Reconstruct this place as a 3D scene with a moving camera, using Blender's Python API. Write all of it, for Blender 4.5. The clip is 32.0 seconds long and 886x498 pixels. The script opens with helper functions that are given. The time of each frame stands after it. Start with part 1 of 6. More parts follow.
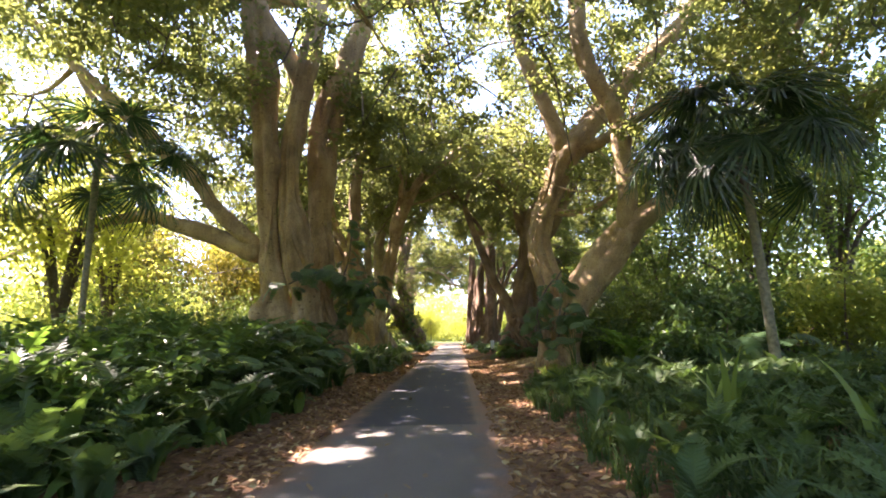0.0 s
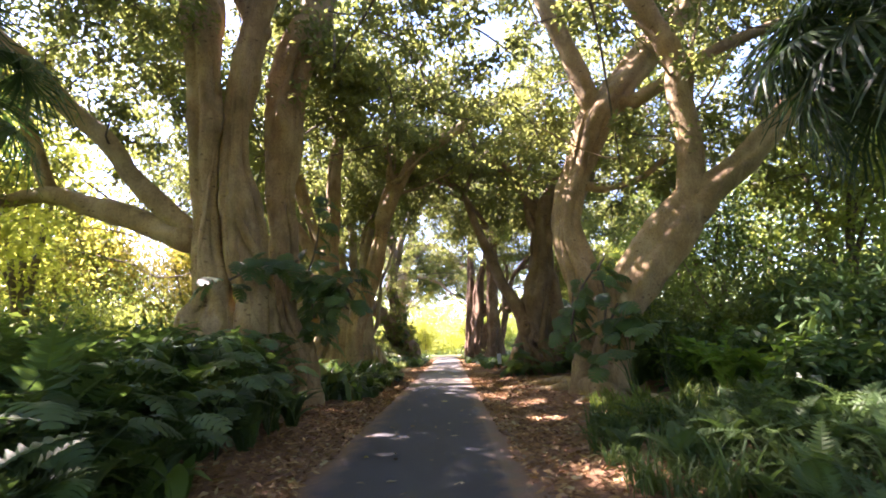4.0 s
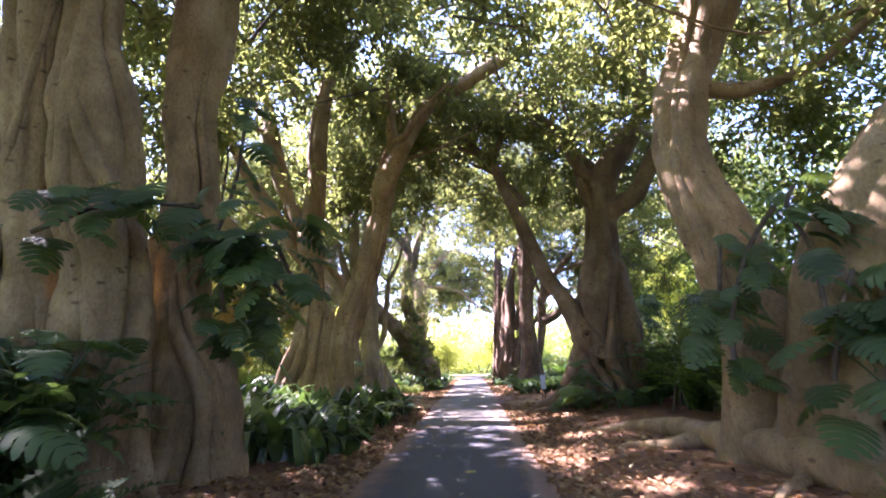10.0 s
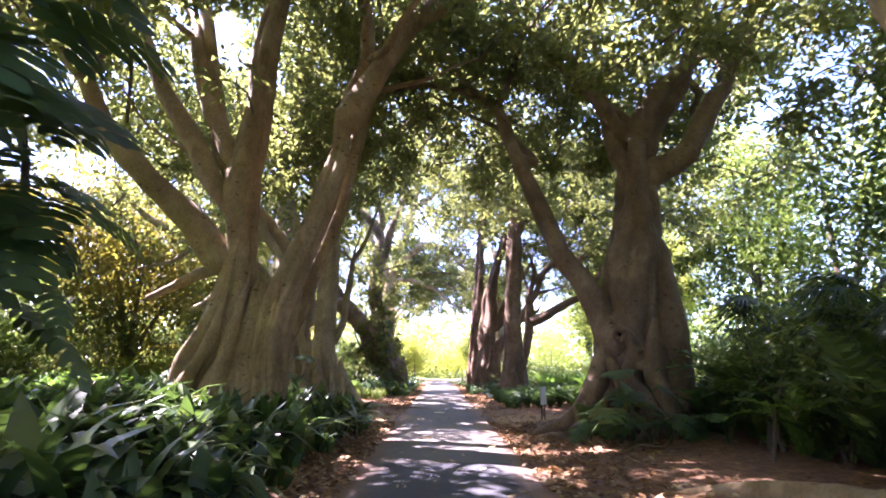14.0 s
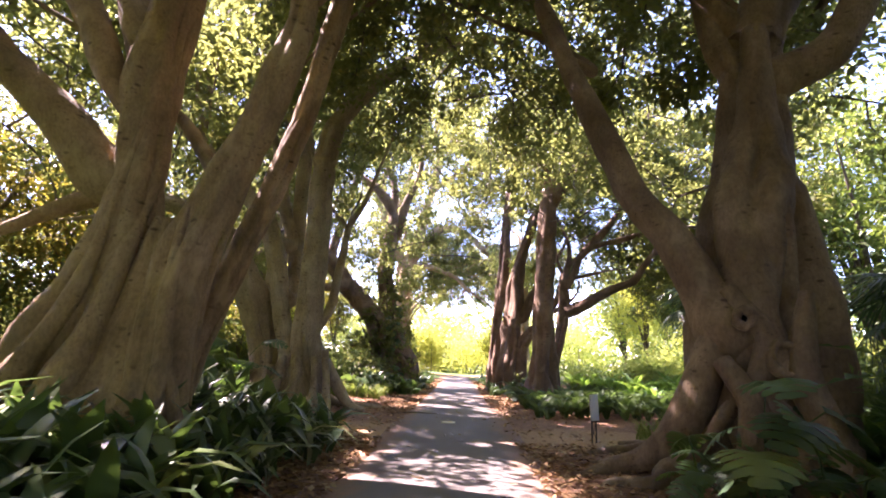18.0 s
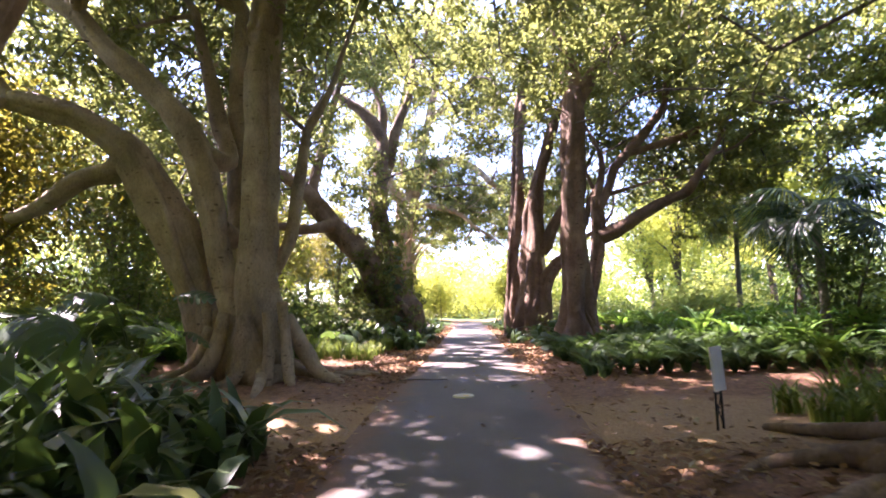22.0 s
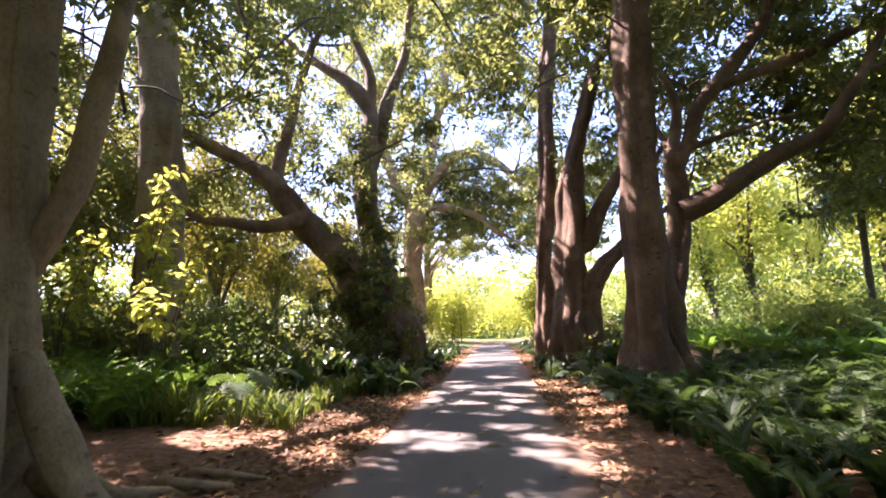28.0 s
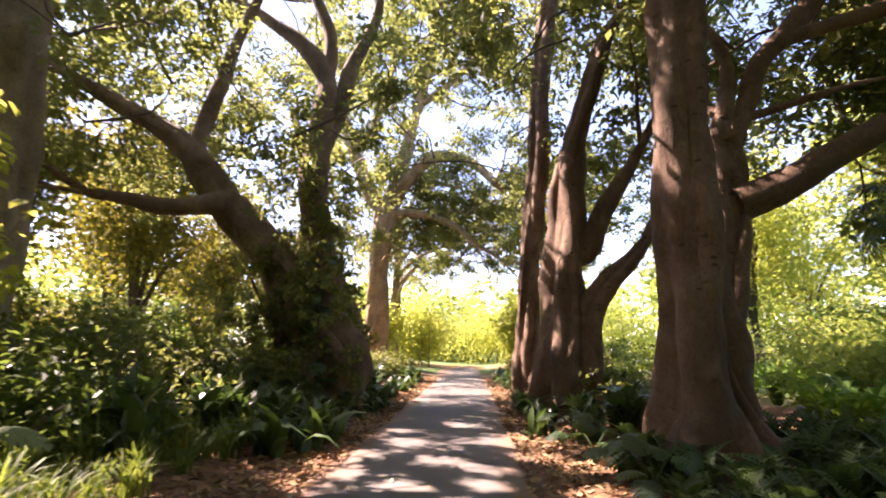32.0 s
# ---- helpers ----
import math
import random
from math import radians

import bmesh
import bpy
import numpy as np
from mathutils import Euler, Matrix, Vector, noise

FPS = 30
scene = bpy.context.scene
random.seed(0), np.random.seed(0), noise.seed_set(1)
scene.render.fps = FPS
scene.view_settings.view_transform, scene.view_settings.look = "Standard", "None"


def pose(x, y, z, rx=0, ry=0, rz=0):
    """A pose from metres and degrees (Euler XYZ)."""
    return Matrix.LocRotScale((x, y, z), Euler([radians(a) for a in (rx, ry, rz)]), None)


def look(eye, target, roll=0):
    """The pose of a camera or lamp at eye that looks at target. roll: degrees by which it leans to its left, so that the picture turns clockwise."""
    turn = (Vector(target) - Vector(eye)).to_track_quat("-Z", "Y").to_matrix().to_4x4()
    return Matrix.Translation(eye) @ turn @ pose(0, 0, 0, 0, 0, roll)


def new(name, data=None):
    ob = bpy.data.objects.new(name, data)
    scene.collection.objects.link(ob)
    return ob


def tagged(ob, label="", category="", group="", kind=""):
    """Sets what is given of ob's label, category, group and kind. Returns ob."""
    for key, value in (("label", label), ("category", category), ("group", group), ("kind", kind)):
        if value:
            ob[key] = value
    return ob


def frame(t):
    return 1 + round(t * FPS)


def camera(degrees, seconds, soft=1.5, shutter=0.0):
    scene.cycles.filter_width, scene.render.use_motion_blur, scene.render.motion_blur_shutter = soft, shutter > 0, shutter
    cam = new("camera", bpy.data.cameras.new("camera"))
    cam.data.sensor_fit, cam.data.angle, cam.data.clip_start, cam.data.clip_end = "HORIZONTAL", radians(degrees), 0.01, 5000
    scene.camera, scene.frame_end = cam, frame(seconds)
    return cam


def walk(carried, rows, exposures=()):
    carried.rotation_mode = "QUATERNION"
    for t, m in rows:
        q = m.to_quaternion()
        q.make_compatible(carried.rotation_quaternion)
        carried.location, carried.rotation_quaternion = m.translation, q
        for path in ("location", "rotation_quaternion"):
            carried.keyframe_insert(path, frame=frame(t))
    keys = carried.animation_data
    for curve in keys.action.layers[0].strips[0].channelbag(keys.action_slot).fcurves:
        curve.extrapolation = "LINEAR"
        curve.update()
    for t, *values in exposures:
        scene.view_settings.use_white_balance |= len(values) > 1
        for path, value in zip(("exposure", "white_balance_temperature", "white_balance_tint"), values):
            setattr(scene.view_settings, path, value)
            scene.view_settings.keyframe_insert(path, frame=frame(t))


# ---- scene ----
cam = camera(84.0, 32.0, 1.8, 0.5)
PATH = [
    (0, (0.812, 4.12, 1.534), (0.771, 6.091, 1.871), -1.9),
    (0.5, (0.897, 4.659, 1.53), (0.852, 6.63, 1.864), -1.8),
    (1, (0.934, 5.238, 1.529), (0.885, 7.21, 1.857), -2.3),
    (1.5, (0.893, 5.819, 1.527), (0.864, 7.793, 1.843), -2.0),
    (2, (0.801, 6.368, 1.528), (0.767, 8.348, 1.805), -1.8),
    (2.5, (0.685, 6.914, 1.522), (0.612, 8.895, 1.79), -1.6),
    (3, (0.568, 7.461, 1.526), (0.459, 9.434, 1.833), -1.4),
    (3.5, (0.497, 8.089, 1.539), (0.489, 10.057, 1.895), -2.7),
    (5.5, (0.765, 10.345, 1.536), (0.704, 12.29, 1.994), -3.0),
    (6, (0.771, 10.934, 1.552), (0.706, 12.869, 2.054), -3.5),
    (6.5, (0.713, 11.538, 1.579), (0.683, 13.473, 2.084), -3.4),
    (7, (0.673, 12.0, 1.574), (0.598, 13.946, 2.03), 0.9),
    (7.5, (0.698, 12.495, 1.573), (0.869, 14.463, 1.879), -5.7),
    (8, (0.685, 12.949, 1.559), (0.812, 14.925, 1.843), -2.6),
    (8.5, (0.666, 13.456, 1.532), (0.686, 15.432, 1.84), -2.2),
    (9, (0.588, 13.958, 1.546), (0.517, 15.93, 1.868), -1.8),
    (9.5, (0.512, 14.461, 1.536), (0.399, 16.427, 1.887), -2.0),
    (10, (0.444, 14.996, 1.545), (0.343, 16.94, 2.004), -2.7),
    (10.5, (0.394, 15.538, 1.524), (0.28, 17.467, 2.037), -3.1),
    (11, (0.288, 16.077, 1.526), (0.185, 18.007, 2.039), -3.7),
    (11.5, (0.179, 16.621, 1.496), (0.066, 18.553, 2.0), -3.7),
    (12, (0.084, 17.193, 1.476), (0.072, 19.129, 1.978), -4.1),
    (12.5, (-0.01, 17.743, 1.469), (-0.034, 19.679, 1.972), -4.9),
    (13, (-0.077, 18.347, 1.523), (-0.011, 20.287, 2.007), -4.6),
    (13.5, (-0.069, 18.893, 1.522), (0.009, 20.834, 1.998), -0.6),
    (14, (-0.038, 19.455, 1.512), (-0.029, 21.399, 1.981), 0.5),
    (14.5, (0.078, 19.984, 1.514), (0.055, 21.93, 1.974), 1.2),
    (16.5, (0.307, 21.967, 1.557), (0.183, 23.904, 2.038), -2.1),
    (17, (0.326, 22.522, 1.567), (0.198, 24.462, 2.038), -1.4),
    (17.5, (0.238, 23.09, 1.548), (0.151, 25.035, 2.006), 0.9),
    (18, (0.21, 23.683, 1.525), (0.124, 25.63, 1.971), 2.6),
    (18.5, (0.147, 24.266, 1.514), (0.089, 26.217, 1.95), 2.0),
    (19, (0.15, 24.856, 1.512), (0.113, 26.808, 1.944), 0.9),
    (19.5, (0.131, 25.448, 1.466), (0.092, 27.401, 1.897), 1.7),
    (20, (0.153, 26.008, 1.449), (0.124, 27.963, 1.867), 0.2),
    (20.5, (0.161, 26.565, 1.467), (0.074, 28.523, 1.867), 0.5),
    (21, (0.172, 27.154, 1.489), (0.095, 29.117, 1.862), 0.3),
    (21.5, (0.155, 27.661, 1.497), (0.055, 29.641, 1.762), 1.5),
    (22, (0.139, 28.238, 1.517), (0.031, 30.221, 1.754), -1.2),
    (22.5, (0.153, 28.758, 1.534), (-0.019, 30.736, 1.776), -1.0),
    (23, (0.065, 29.363, 1.546), (-0.104, 31.341, 1.792), -2.2),
    (23.5, (0.017, 29.907, 1.554), (-0.161, 31.881, 1.82), -3.0),
    (24, (-0.088, 30.442, 1.525), (-0.203, 32.413, 1.844), -3.4),
    (24.5, (-0.049, 30.907, 1.548), (-0.099, 32.884, 1.848), -2.7),
    (25, (-0.057, 31.418, 1.55), (-0.115, 33.397, 1.834), -1.0),
    (25.5, (-0.041, 31.944, 1.576), (-0.04, 33.925, 1.846), -1.1),
    (27.5, (0.433, 33.917, 1.532), (0.239, 35.888, 1.814), -2.5),
    (28, (0.536, 34.406, 1.512), (0.323, 36.369, 1.828), -2.3),
    (28.5, (0.604, 34.904, 1.514), (0.373, 36.861, 1.858), -2.7),
    (29, (0.701, 35.419, 1.524), (0.49, 37.378, 1.865), -0.9),
    (29.5, (0.761, 35.91, 1.532), (0.549, 37.88, 1.803), 0.1),
    (30, (0.75, 36.372, 1.508), (0.534, 38.344, 1.764), -0.6),
    (30.5, (0.733, 36.888, 1.505), (0.481, 38.858, 1.746), -1.0),
    (31, (0.65, 37.395, 1.504), (0.403, 39.373, 1.668), -1.9),
    (31.5, (0.697, 37.814, 1.587), (0.463, 39.769, 1.937), -0.3),
    (32, (0.659, 38.221, 1.624), (0.534, 40.178, 2.018), 0.8),
]
walk(cam, [(t, look(eye, target, roll)) for t, eye, target, roll in PATH], [(0.0, 3.46, 6800.0, 33.0), (4.0, 3.52, 6500.0, 38.0), (6.0, 3.5, 6600.0, 41.0), (9.0, 3.72, 5800.0, 48.0), (13.0, 3.68, 5600.0, 48.0), (17.0, 3.38, 6500.0, 49.0), (20.0, 3.4, 6000.0, 49.0), (24.0, 3.3, 6200.0, 49.0), (28.0, 2.86, 6400.0, 43.0), (32.0, 2.66, 7200.0, 41.0)])

# ---- light ----
world = bpy.data.worlds.new("sky")
scene.world = world
world.use_nodes = True
wn = world.node_tree
sky = wn.nodes.new("ShaderNodeTexSky")
sky.sky_type = "NISHITA"
sky.sun_disc = False
SUN_EL, SUN_AZ = 52.0, -66.0          # height, and turn from +y (minus: to -x)
sky.sun_elevation = radians(SUN_EL)
sky.sun_rotation = radians(SUN_AZ)
sky.dust_density, sky.air_density, sky.ozone_density = 0.2, 0.9, 2.5
wn.links.new(sky.outputs[0], wn.nodes["Background"].inputs[0])
wn.nodes["Background"].inputs[1].default_value = 0.108
sun = new("sun", bpy.data.lights.new("sun", "SUN"))
sun.data.energy, sun.data.angle, sun.data.color = 4.5, radians(0.55), (1.0, 0.93, 0.82)
sd = Vector((math.sin(radians(SUN_AZ)) * math.cos(radians(SUN_EL)), math.cos(radians(SUN_AZ)) * math.cos(radians(SUN_EL)), math.sin(radians(SUN_EL))))
sun.matrix_world = look(sd * 60, (0, 0, 0))

# ---- materials ----
rng = np.random.RandomState(7)


def material(name):
    m = bpy.data.materials.new(name)
    m.use_nodes = True
    nt = m.node_tree
    return m, nt, nt.nodes["Principled BSDF"]


def ramp(nt, fac, stops):
    r = nt.nodes.new("ShaderNodeValToRGB")
    e = r.color_ramp.elements
    while len(e) < len(stops):
        e.new(0.5)
    for el, (p, c) in zip(e, stops):
        el.position, el.color = p, (*c, 1)
    nt.links.new(fac, r.inputs[0])
    return r.outputs[0]


def noise_tex(nt, scale, detail=4, rough=0.55, vec=None):
    n = nt.nodes.new("ShaderNodeTexNoise")
    n.inputs["Scale"].default_value, n.inputs["Detail"].default_value, n.inputs["Roughness"].default_value = scale, detail, rough
    if vec is not None:
        nt.links.new(vec, n.inputs["Vector"])
    return n.outputs["Fac"]


def coords(nt, scale=(1, 1, 1)):
    tc = nt.nodes.new("ShaderNodeTexCoord")
    mp = nt.nodes.new("ShaderNodeMapping")
    mp.inputs["Scale"].default_value = scale
    nt.links.new(tc.outputs["Object"], mp.inputs["Vector"])
    return mp.outputs[0]


def blend(nt, a, b, fac, mode="MIX"):
    n = nt.nodes.new("ShaderNodeMix")
    n.data_type, n.blend_type = "RGBA", mode
    for s, v in ((n.inputs["Factor"], fac), (n.inputs["A"], a), (n.inputs["B"], b)):
        if hasattr(v, "links"):
            nt.links.new(v, s)
        elif isinstance(v, tuple):
            s.default_value = (*v, 1)
        else:
            s.default_value = v
    return n.outputs["Result"]


def bump(nt, p, height, strength, dist):
    b = nt.nodes.new("ShaderNodeBump")
    b.inputs["Strength"].default_value, b.inputs["Distance"].default_value = strength, dist
    nt.links.new(height, b.inputs["Height"])
    nt.links.new(b.outputs[0], p.inputs["Normal"])


def bark(name, dark, mid, light, rough=0.85):
    m, nt, p = material(name)
    streak = noise_tex(nt, 1.0, 6, 0.6, coords(nt, (3.6, 3.6, 1.5)))
    blot = noise_tex(nt, 0.9, 5, 0.6, coords(nt))
    fine = noise_tex(nt, 26, 5, 0.65, coords(nt, (1, 1, 0.5)))
    c1 = ramp(nt, streak, [(0.3, dark), (0.5, mid), (0.72, light)])
    c2 = ramp(nt, blot, [(0.34, tuple(v * 0.55 for v in mid)), (0.5, mid), (0.66, light)])
    c = blend(nt, c1, c2, 0.72)
    c = blend(nt, c, ramp(nt, fine, [(0.3, (0.45, 0.43, 0.42)), (0.6, (1, 1, 1))]), 0.6, "MULTIPLY")
    vor = nt.nodes.new("ShaderNodeTexVoronoi")
    vor.inputs["Scale"].default_value = 1.0
    nt.links.new(coords(nt, (9, 9, 16)), vor.inputs["Vector"])
    spots = ramp(nt, vor.outputs["Distance"], [(0.0, (0.35, 0.33, 0.3)), (0.16, (0.5, 0.47, 0.44)), (0.24, (1, 1, 1))])
    sparse = ramp(nt, noise_tex(nt, 1.7, 3, 0.5, coords(nt)), [(0.5, (0, 0, 0)), (0.62, (0.8, 0.8, 0.8))])
    c = blend(nt, c, blend(nt, c, spots, 1.0, "MULTIPLY"), sparse)
    vor2 = nt.nodes.new("ShaderNodeTexVoronoi")
    vor2.inputs["Scale"].default_value = 1.0
    nt.links.new(coords(nt, (3.2, 3.2, 6.5)), vor2.inputs["Vector"])
    scars = ramp(nt, vor2.outputs["Distance"], [(0.0, (0.22, 0.2, 0.18)), (0.13, (0.42, 0.38, 0.34)), (0.2, (1, 1, 1))])
    few = ramp(nt, noise_tex(nt, 0.8, 3, 0.5, coords(nt)), [(0.46, (0, 0, 0)), (0.56, (0.9, 0.9, 0.9))])
    c = blend(nt, c, blend(nt, c, scars, 1.0, "MULTIPLY"), few)
    pale = ramp(nt, noise_tex(nt, 2.3, 3, 0.5, coords(nt, (1, 1, 0.6))), [(0.6, (0, 0, 0)), (0.7, (1, 1, 1))])
    c = blend(nt, c, tuple(min(1, v * 1.25) for v in light), blend(nt, (0, 0, 0), (0.35, 0.35, 0.35), pale))
    nt.links.new(c, p.inputs["Base Color"])
    p.inputs["Roughness"].default_value = rough
    h = blend(nt, streak, fine, 0.4)
    bump(nt, p, h, 0.9, 0.06)
    return m


def leafy(name, dark, mid, light, glow, thin=0.4, rough=0.42, odd=None):
    """Leaves: glossy above, letting light through. odd: a colour for the few yellowed ones."""
    m, nt, p = material(name)
    g = nt.nodes.new("ShaderNodeNewGeometry")
    oi = nt.nodes.new("ShaderNodeObjectInfo")
    mx = nt.nodes.new("ShaderNodeMath")
    mx.operation = "ADD"
    nt.links.new(g.outputs["Random Per Island"], mx.inputs[0])
    nt.links.new(oi.outputs["Random"], mx.inputs[1])
    fr = nt.nodes.new("ShaderNodeMath")
    fr.operation = "FRACT"
    nt.links.new(mx.outputs[0], fr.inputs[0])
    stops = [(0.0, dark), (0.5, mid), (0.9, light)]
    if odd:
        stops.append((0.96, odd))
    c = ramp(nt, fr.outputs[0], stops)
    patch = noise_tex(nt, 0.5, 3, 0.5, coords(nt))
    c = blend(nt, c, ramp(nt, patch, [(0.35, (0.6, 0.66, 0.6)), (0.65, (1.0, 1.0, 0.9))]), 0.8, "MULTIPLY")
    nt.links.new(c, p.inputs["Base Color"])
    p.inputs["Roughness"].default_value = rough
    t = nt.nodes.new("ShaderNodeBsdfTranslucent")
    tc = blend(nt, glow, c, 0.25)
    nt.links.new(tc, t.inputs[0])
    mix = nt.nodes.new("ShaderNodeMixShader")
    mix.inputs[0].default_value = thin
    nt.links.new(p.outputs[0], mix.inputs[1])
    nt.links.new(t.outputs[0], mix.inputs[2])
    nt.links.new(mix.outputs[0], nt.nodes["Material Output"].inputs[0])
    return m


def plain(name, col, rough, metal=0.0, spread=0.12, scale=9):
    m, nt, p = material(name)
    n = noise_tex(nt, scale, 5, 0.6, coords(nt))
    nt.links.new(ramp(nt, n, [(0.3, tuple(v * (1 - spread * 1.6) for v in col)), (0.7, tuple(min(1, v * (1 + spread)) for v in col))]), p.inputs["Base Color"])
    p.inputs["Roughness"].default_value, p.inputs["Metallic"].default_value = rough, metal
    bump(nt, p, n, 0.15, 0.01)
    return m


M_BARK = bark("fig_bark", (0.12, 0.077, 0.038), (0.33, 0.232, 0.118), (0.49, 0.375, 0.21))
M_BARK_PALE = bark("smooth_fig_bark", (0.15, 0.115, 0.068), (0.33, 0.265, 0.155), (0.47, 0.39, 0.25))
M_BARK_RED = bark("reddish_fig_bark", (0.055, 0.032, 0.018), (0.175, 0.105, 0.06), (0.31, 0.21, 0.135))
M_BARK_BROWN = bark("brown_fig_bark", (0.068, 0.043, 0.023), (0.2, 0.136, 0.078), (0.34, 0.255, 0.16))
M_TWIG = plain("twig_bark", (0.12, 0.095, 0.07), 0.85, 0, 0.3)
M_PALM = plain("palm_trunk", (0.16, 0.15, 0.1), 0.85, 0, 0.3, 14)
M_FIG = leafy("fig_leaves", (0.0297, 0.052, 0.011), (0.0657, 0.085, 0.017), (0.1219, 0.13, 0.03), (0.38, 0.43, 0.11), 0.52, 0.45, (0.32, 0.25, 0.05))
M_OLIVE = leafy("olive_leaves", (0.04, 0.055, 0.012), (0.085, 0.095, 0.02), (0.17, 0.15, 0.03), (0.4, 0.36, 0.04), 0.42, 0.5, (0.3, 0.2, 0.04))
# M_SUNNY, M_BRIGHT: greens raised to look sunlit; M_UNDER: a duller copy for shade
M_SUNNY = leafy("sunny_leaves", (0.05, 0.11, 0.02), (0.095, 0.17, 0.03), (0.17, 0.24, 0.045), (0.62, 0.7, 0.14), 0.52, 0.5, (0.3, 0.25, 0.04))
M_BRIGHT = leafy("sunlit_yellow_leaves", (0.16, 0.22, 0.02), (0.26, 0.32, 0.035), (0.36, 0.4, 0.05), (0.8, 0.82, 0.16), 0.55, 0.5)
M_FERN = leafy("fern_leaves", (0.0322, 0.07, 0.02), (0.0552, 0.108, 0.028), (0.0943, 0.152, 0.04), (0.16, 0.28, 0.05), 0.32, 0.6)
M_UNDER = leafy("shaded_understorey_leaves", (0.0425, 0.084, 0.0216), (0.085, 0.144, 0.036), (0.1558, 0.204, 0.054), (0.25, 0.36, 0.05), 0.35, 0.45)
# broad leaves: fern green raised for the sky light on the left border
M_BROAD = leafy("broad_lit_border_leaves", (0.056, 0.112, 0.024), (0.095, 0.175, 0.037), (0.15, 0.235, 0.055), (0.2, 0.34, 0.05), 0.3, 0.42)
M_GLOSS = leafy("philodendron_leaves", (0.024, 0.06, 0.022), (0.052, 0.115, 0.04), (0.085, 0.165, 0.056), (0.2, 0.32, 0.05), 0.3, 0.5)
M_STRAP = leafy("strap_leaves", (0.0336, 0.07, 0.024), (0.0616, 0.115, 0.038), (0.112, 0.175, 0.052), (0.15, 0.27, 0.04), 0.2, 0.36, (0.24, 0.26, 0.08))
M_GRASS = leafy("grass_blades", (0.05, 0.11, 0.02), (0.1, 0.18, 0.03), (0.2, 0.28, 0.06), (0.35, 0.45, 0.06), 0.4, 0.55, (0.38, 0.33, 0.1))
# lighter copy of the fern green, with sunshine put into its colour
M_FERN_SUNLIT = leafy("sunlit_fern_leaves", (0.06, 0.16, 0.02), (0.1, 0.24, 0.03), (0.17, 0.31, 0.05), (0.3, 0.52, 0.06), 0.4, 0.5)
M_PALMLEAF = leafy("palm_leaves", (0.012, 0.035, 0.016), (0.025, 0.06, 0.026), (0.06, 0.1, 0.05), (0.08, 0.18, 0.03), 0.2, 0.4)
M_LITTER = leafy("fallen_leaves", (0.12, 0.056, 0.026), (0.31, 0.165, 0.072), (0.5, 0.32, 0.16), (0.3, 0.15, 0.04), 0.12, 0.75, (0.5, 0.4, 0.22))
M_DRY = leafy("dry_pale_leaves", (0.16, 0.1, 0.05), (0.32, 0.24, 0.15), (0.5, 0.43, 0.32), (0.3, 0.2, 0.1), 0.1, 0.7, (0.45, 0.36, 0.12))
M_DEAD = plain("dying_leaf", (0.5, 0.27, 0.04), 0.6, 0, 0.3, 12)
M_WHITE = plain("white_sign_paint", (0.74, 0.76, 0.75), 0.4, 0, 0.06)
M_BLACK = plain("black_steel_and_hollow", (0.02, 0.02, 0.022), 0.5, 0.6, 0.2)
M_COVER = plain("pale_cover", (0.62, 0.6, 0.4), 0.6, 0, 0.15, 20)
M_COVERDOT = plain("yellow_cover_plate", (0.7, 0.55, 0.18), 0.6)

# asphalt
M_ASPHALT, nt, p = material("asphalt")
big = noise_tex(nt, 0.7, 5, 0.6, coords(nt, (1, 0.5, 1)))
grit = noise_tex(nt, 160, 3, 0.7, coords(nt))
mid_ = noise_tex(nt, 6, 5, 0.7, coords(nt))
c = ramp(nt, big, [(0.3, (0.108, 0.099, 0.088)), (0.7, (0.163, 0.149, 0.13))])
# a blacker, bluer stretch of the path
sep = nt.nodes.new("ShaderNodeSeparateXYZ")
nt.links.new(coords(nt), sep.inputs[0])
c = blend(nt, c, ramp(nt, grit, [(0.3, (0.55, 0.55, 0.56)), (0.7, (1.5, 1.48, 1.45))]), 0.7, "MULTIPLY")
c = blend(nt, c, (0.12, 0.085, 0.066), ramp(nt, mid_, [(0.55, (0, 0, 0)), (0.8, (0.35, 0.35, 0.35))]))
nt.links.new(c, p.inputs["Base Color"])
p.inputs["Roughness"].default_value = 0.8
bump(nt, p, grit, 0.5, 0.006)
ASPHALT_TREE, ASPHALT_BSDF, ASPHALT_COLOUR, ASPHALT_Y, ASPHALT_X = nt, p, c, sep.outputs[1], sep.outputs[0]

# ground: leaf mould beside the path, green cover further off, bare sand at the crossing
M_GROUND, nt, p = material("ground_mould")
tc = nt.nodes.new("ShaderNodeTexCoord")
sep = nt.nodes.new("ShaderNodeSeparateXYZ")
nt.links.new(tc.outputs["Object"], sep.inputs[0])


def math_node(nt, op, a, b=None, c=None):
    n = nt.nodes.new("ShaderNodeMath")
    n.operation = op
    for i, v in enumerate((a, b, c)):
        if v is None:
            continue
        if hasattr(v, "links"):
            nt.links.new(v, n.inputs[i])
        else:
            n.inputs[i].default_value = v
    return n.outputs[0]


def band(nt, v, lo, hi, soft):
    a = math_node(nt, "SMOOTH_MIN", math_node(nt, "DIVIDE", math_node(nt, "SUBTRACT", v, lo), soft), math_node(nt, "DIVIDE", math_node(nt, "SUBTRACT", hi, v), soft), 0.2)
    n = nt.nodes.new("ShaderNodeClamp")
    nt.links.new(a, n.inputs[0])
    return n.outputs[0]


dark_stretch = math_node(ASPHALT_TREE, "MULTIPLY", band(ASPHALT_TREE, ASPHALT_Y, 12.5, 27.9, 0.15), band(ASPHALT_TREE, ASPHALT_X, -3.0, 1.12, 0.06))
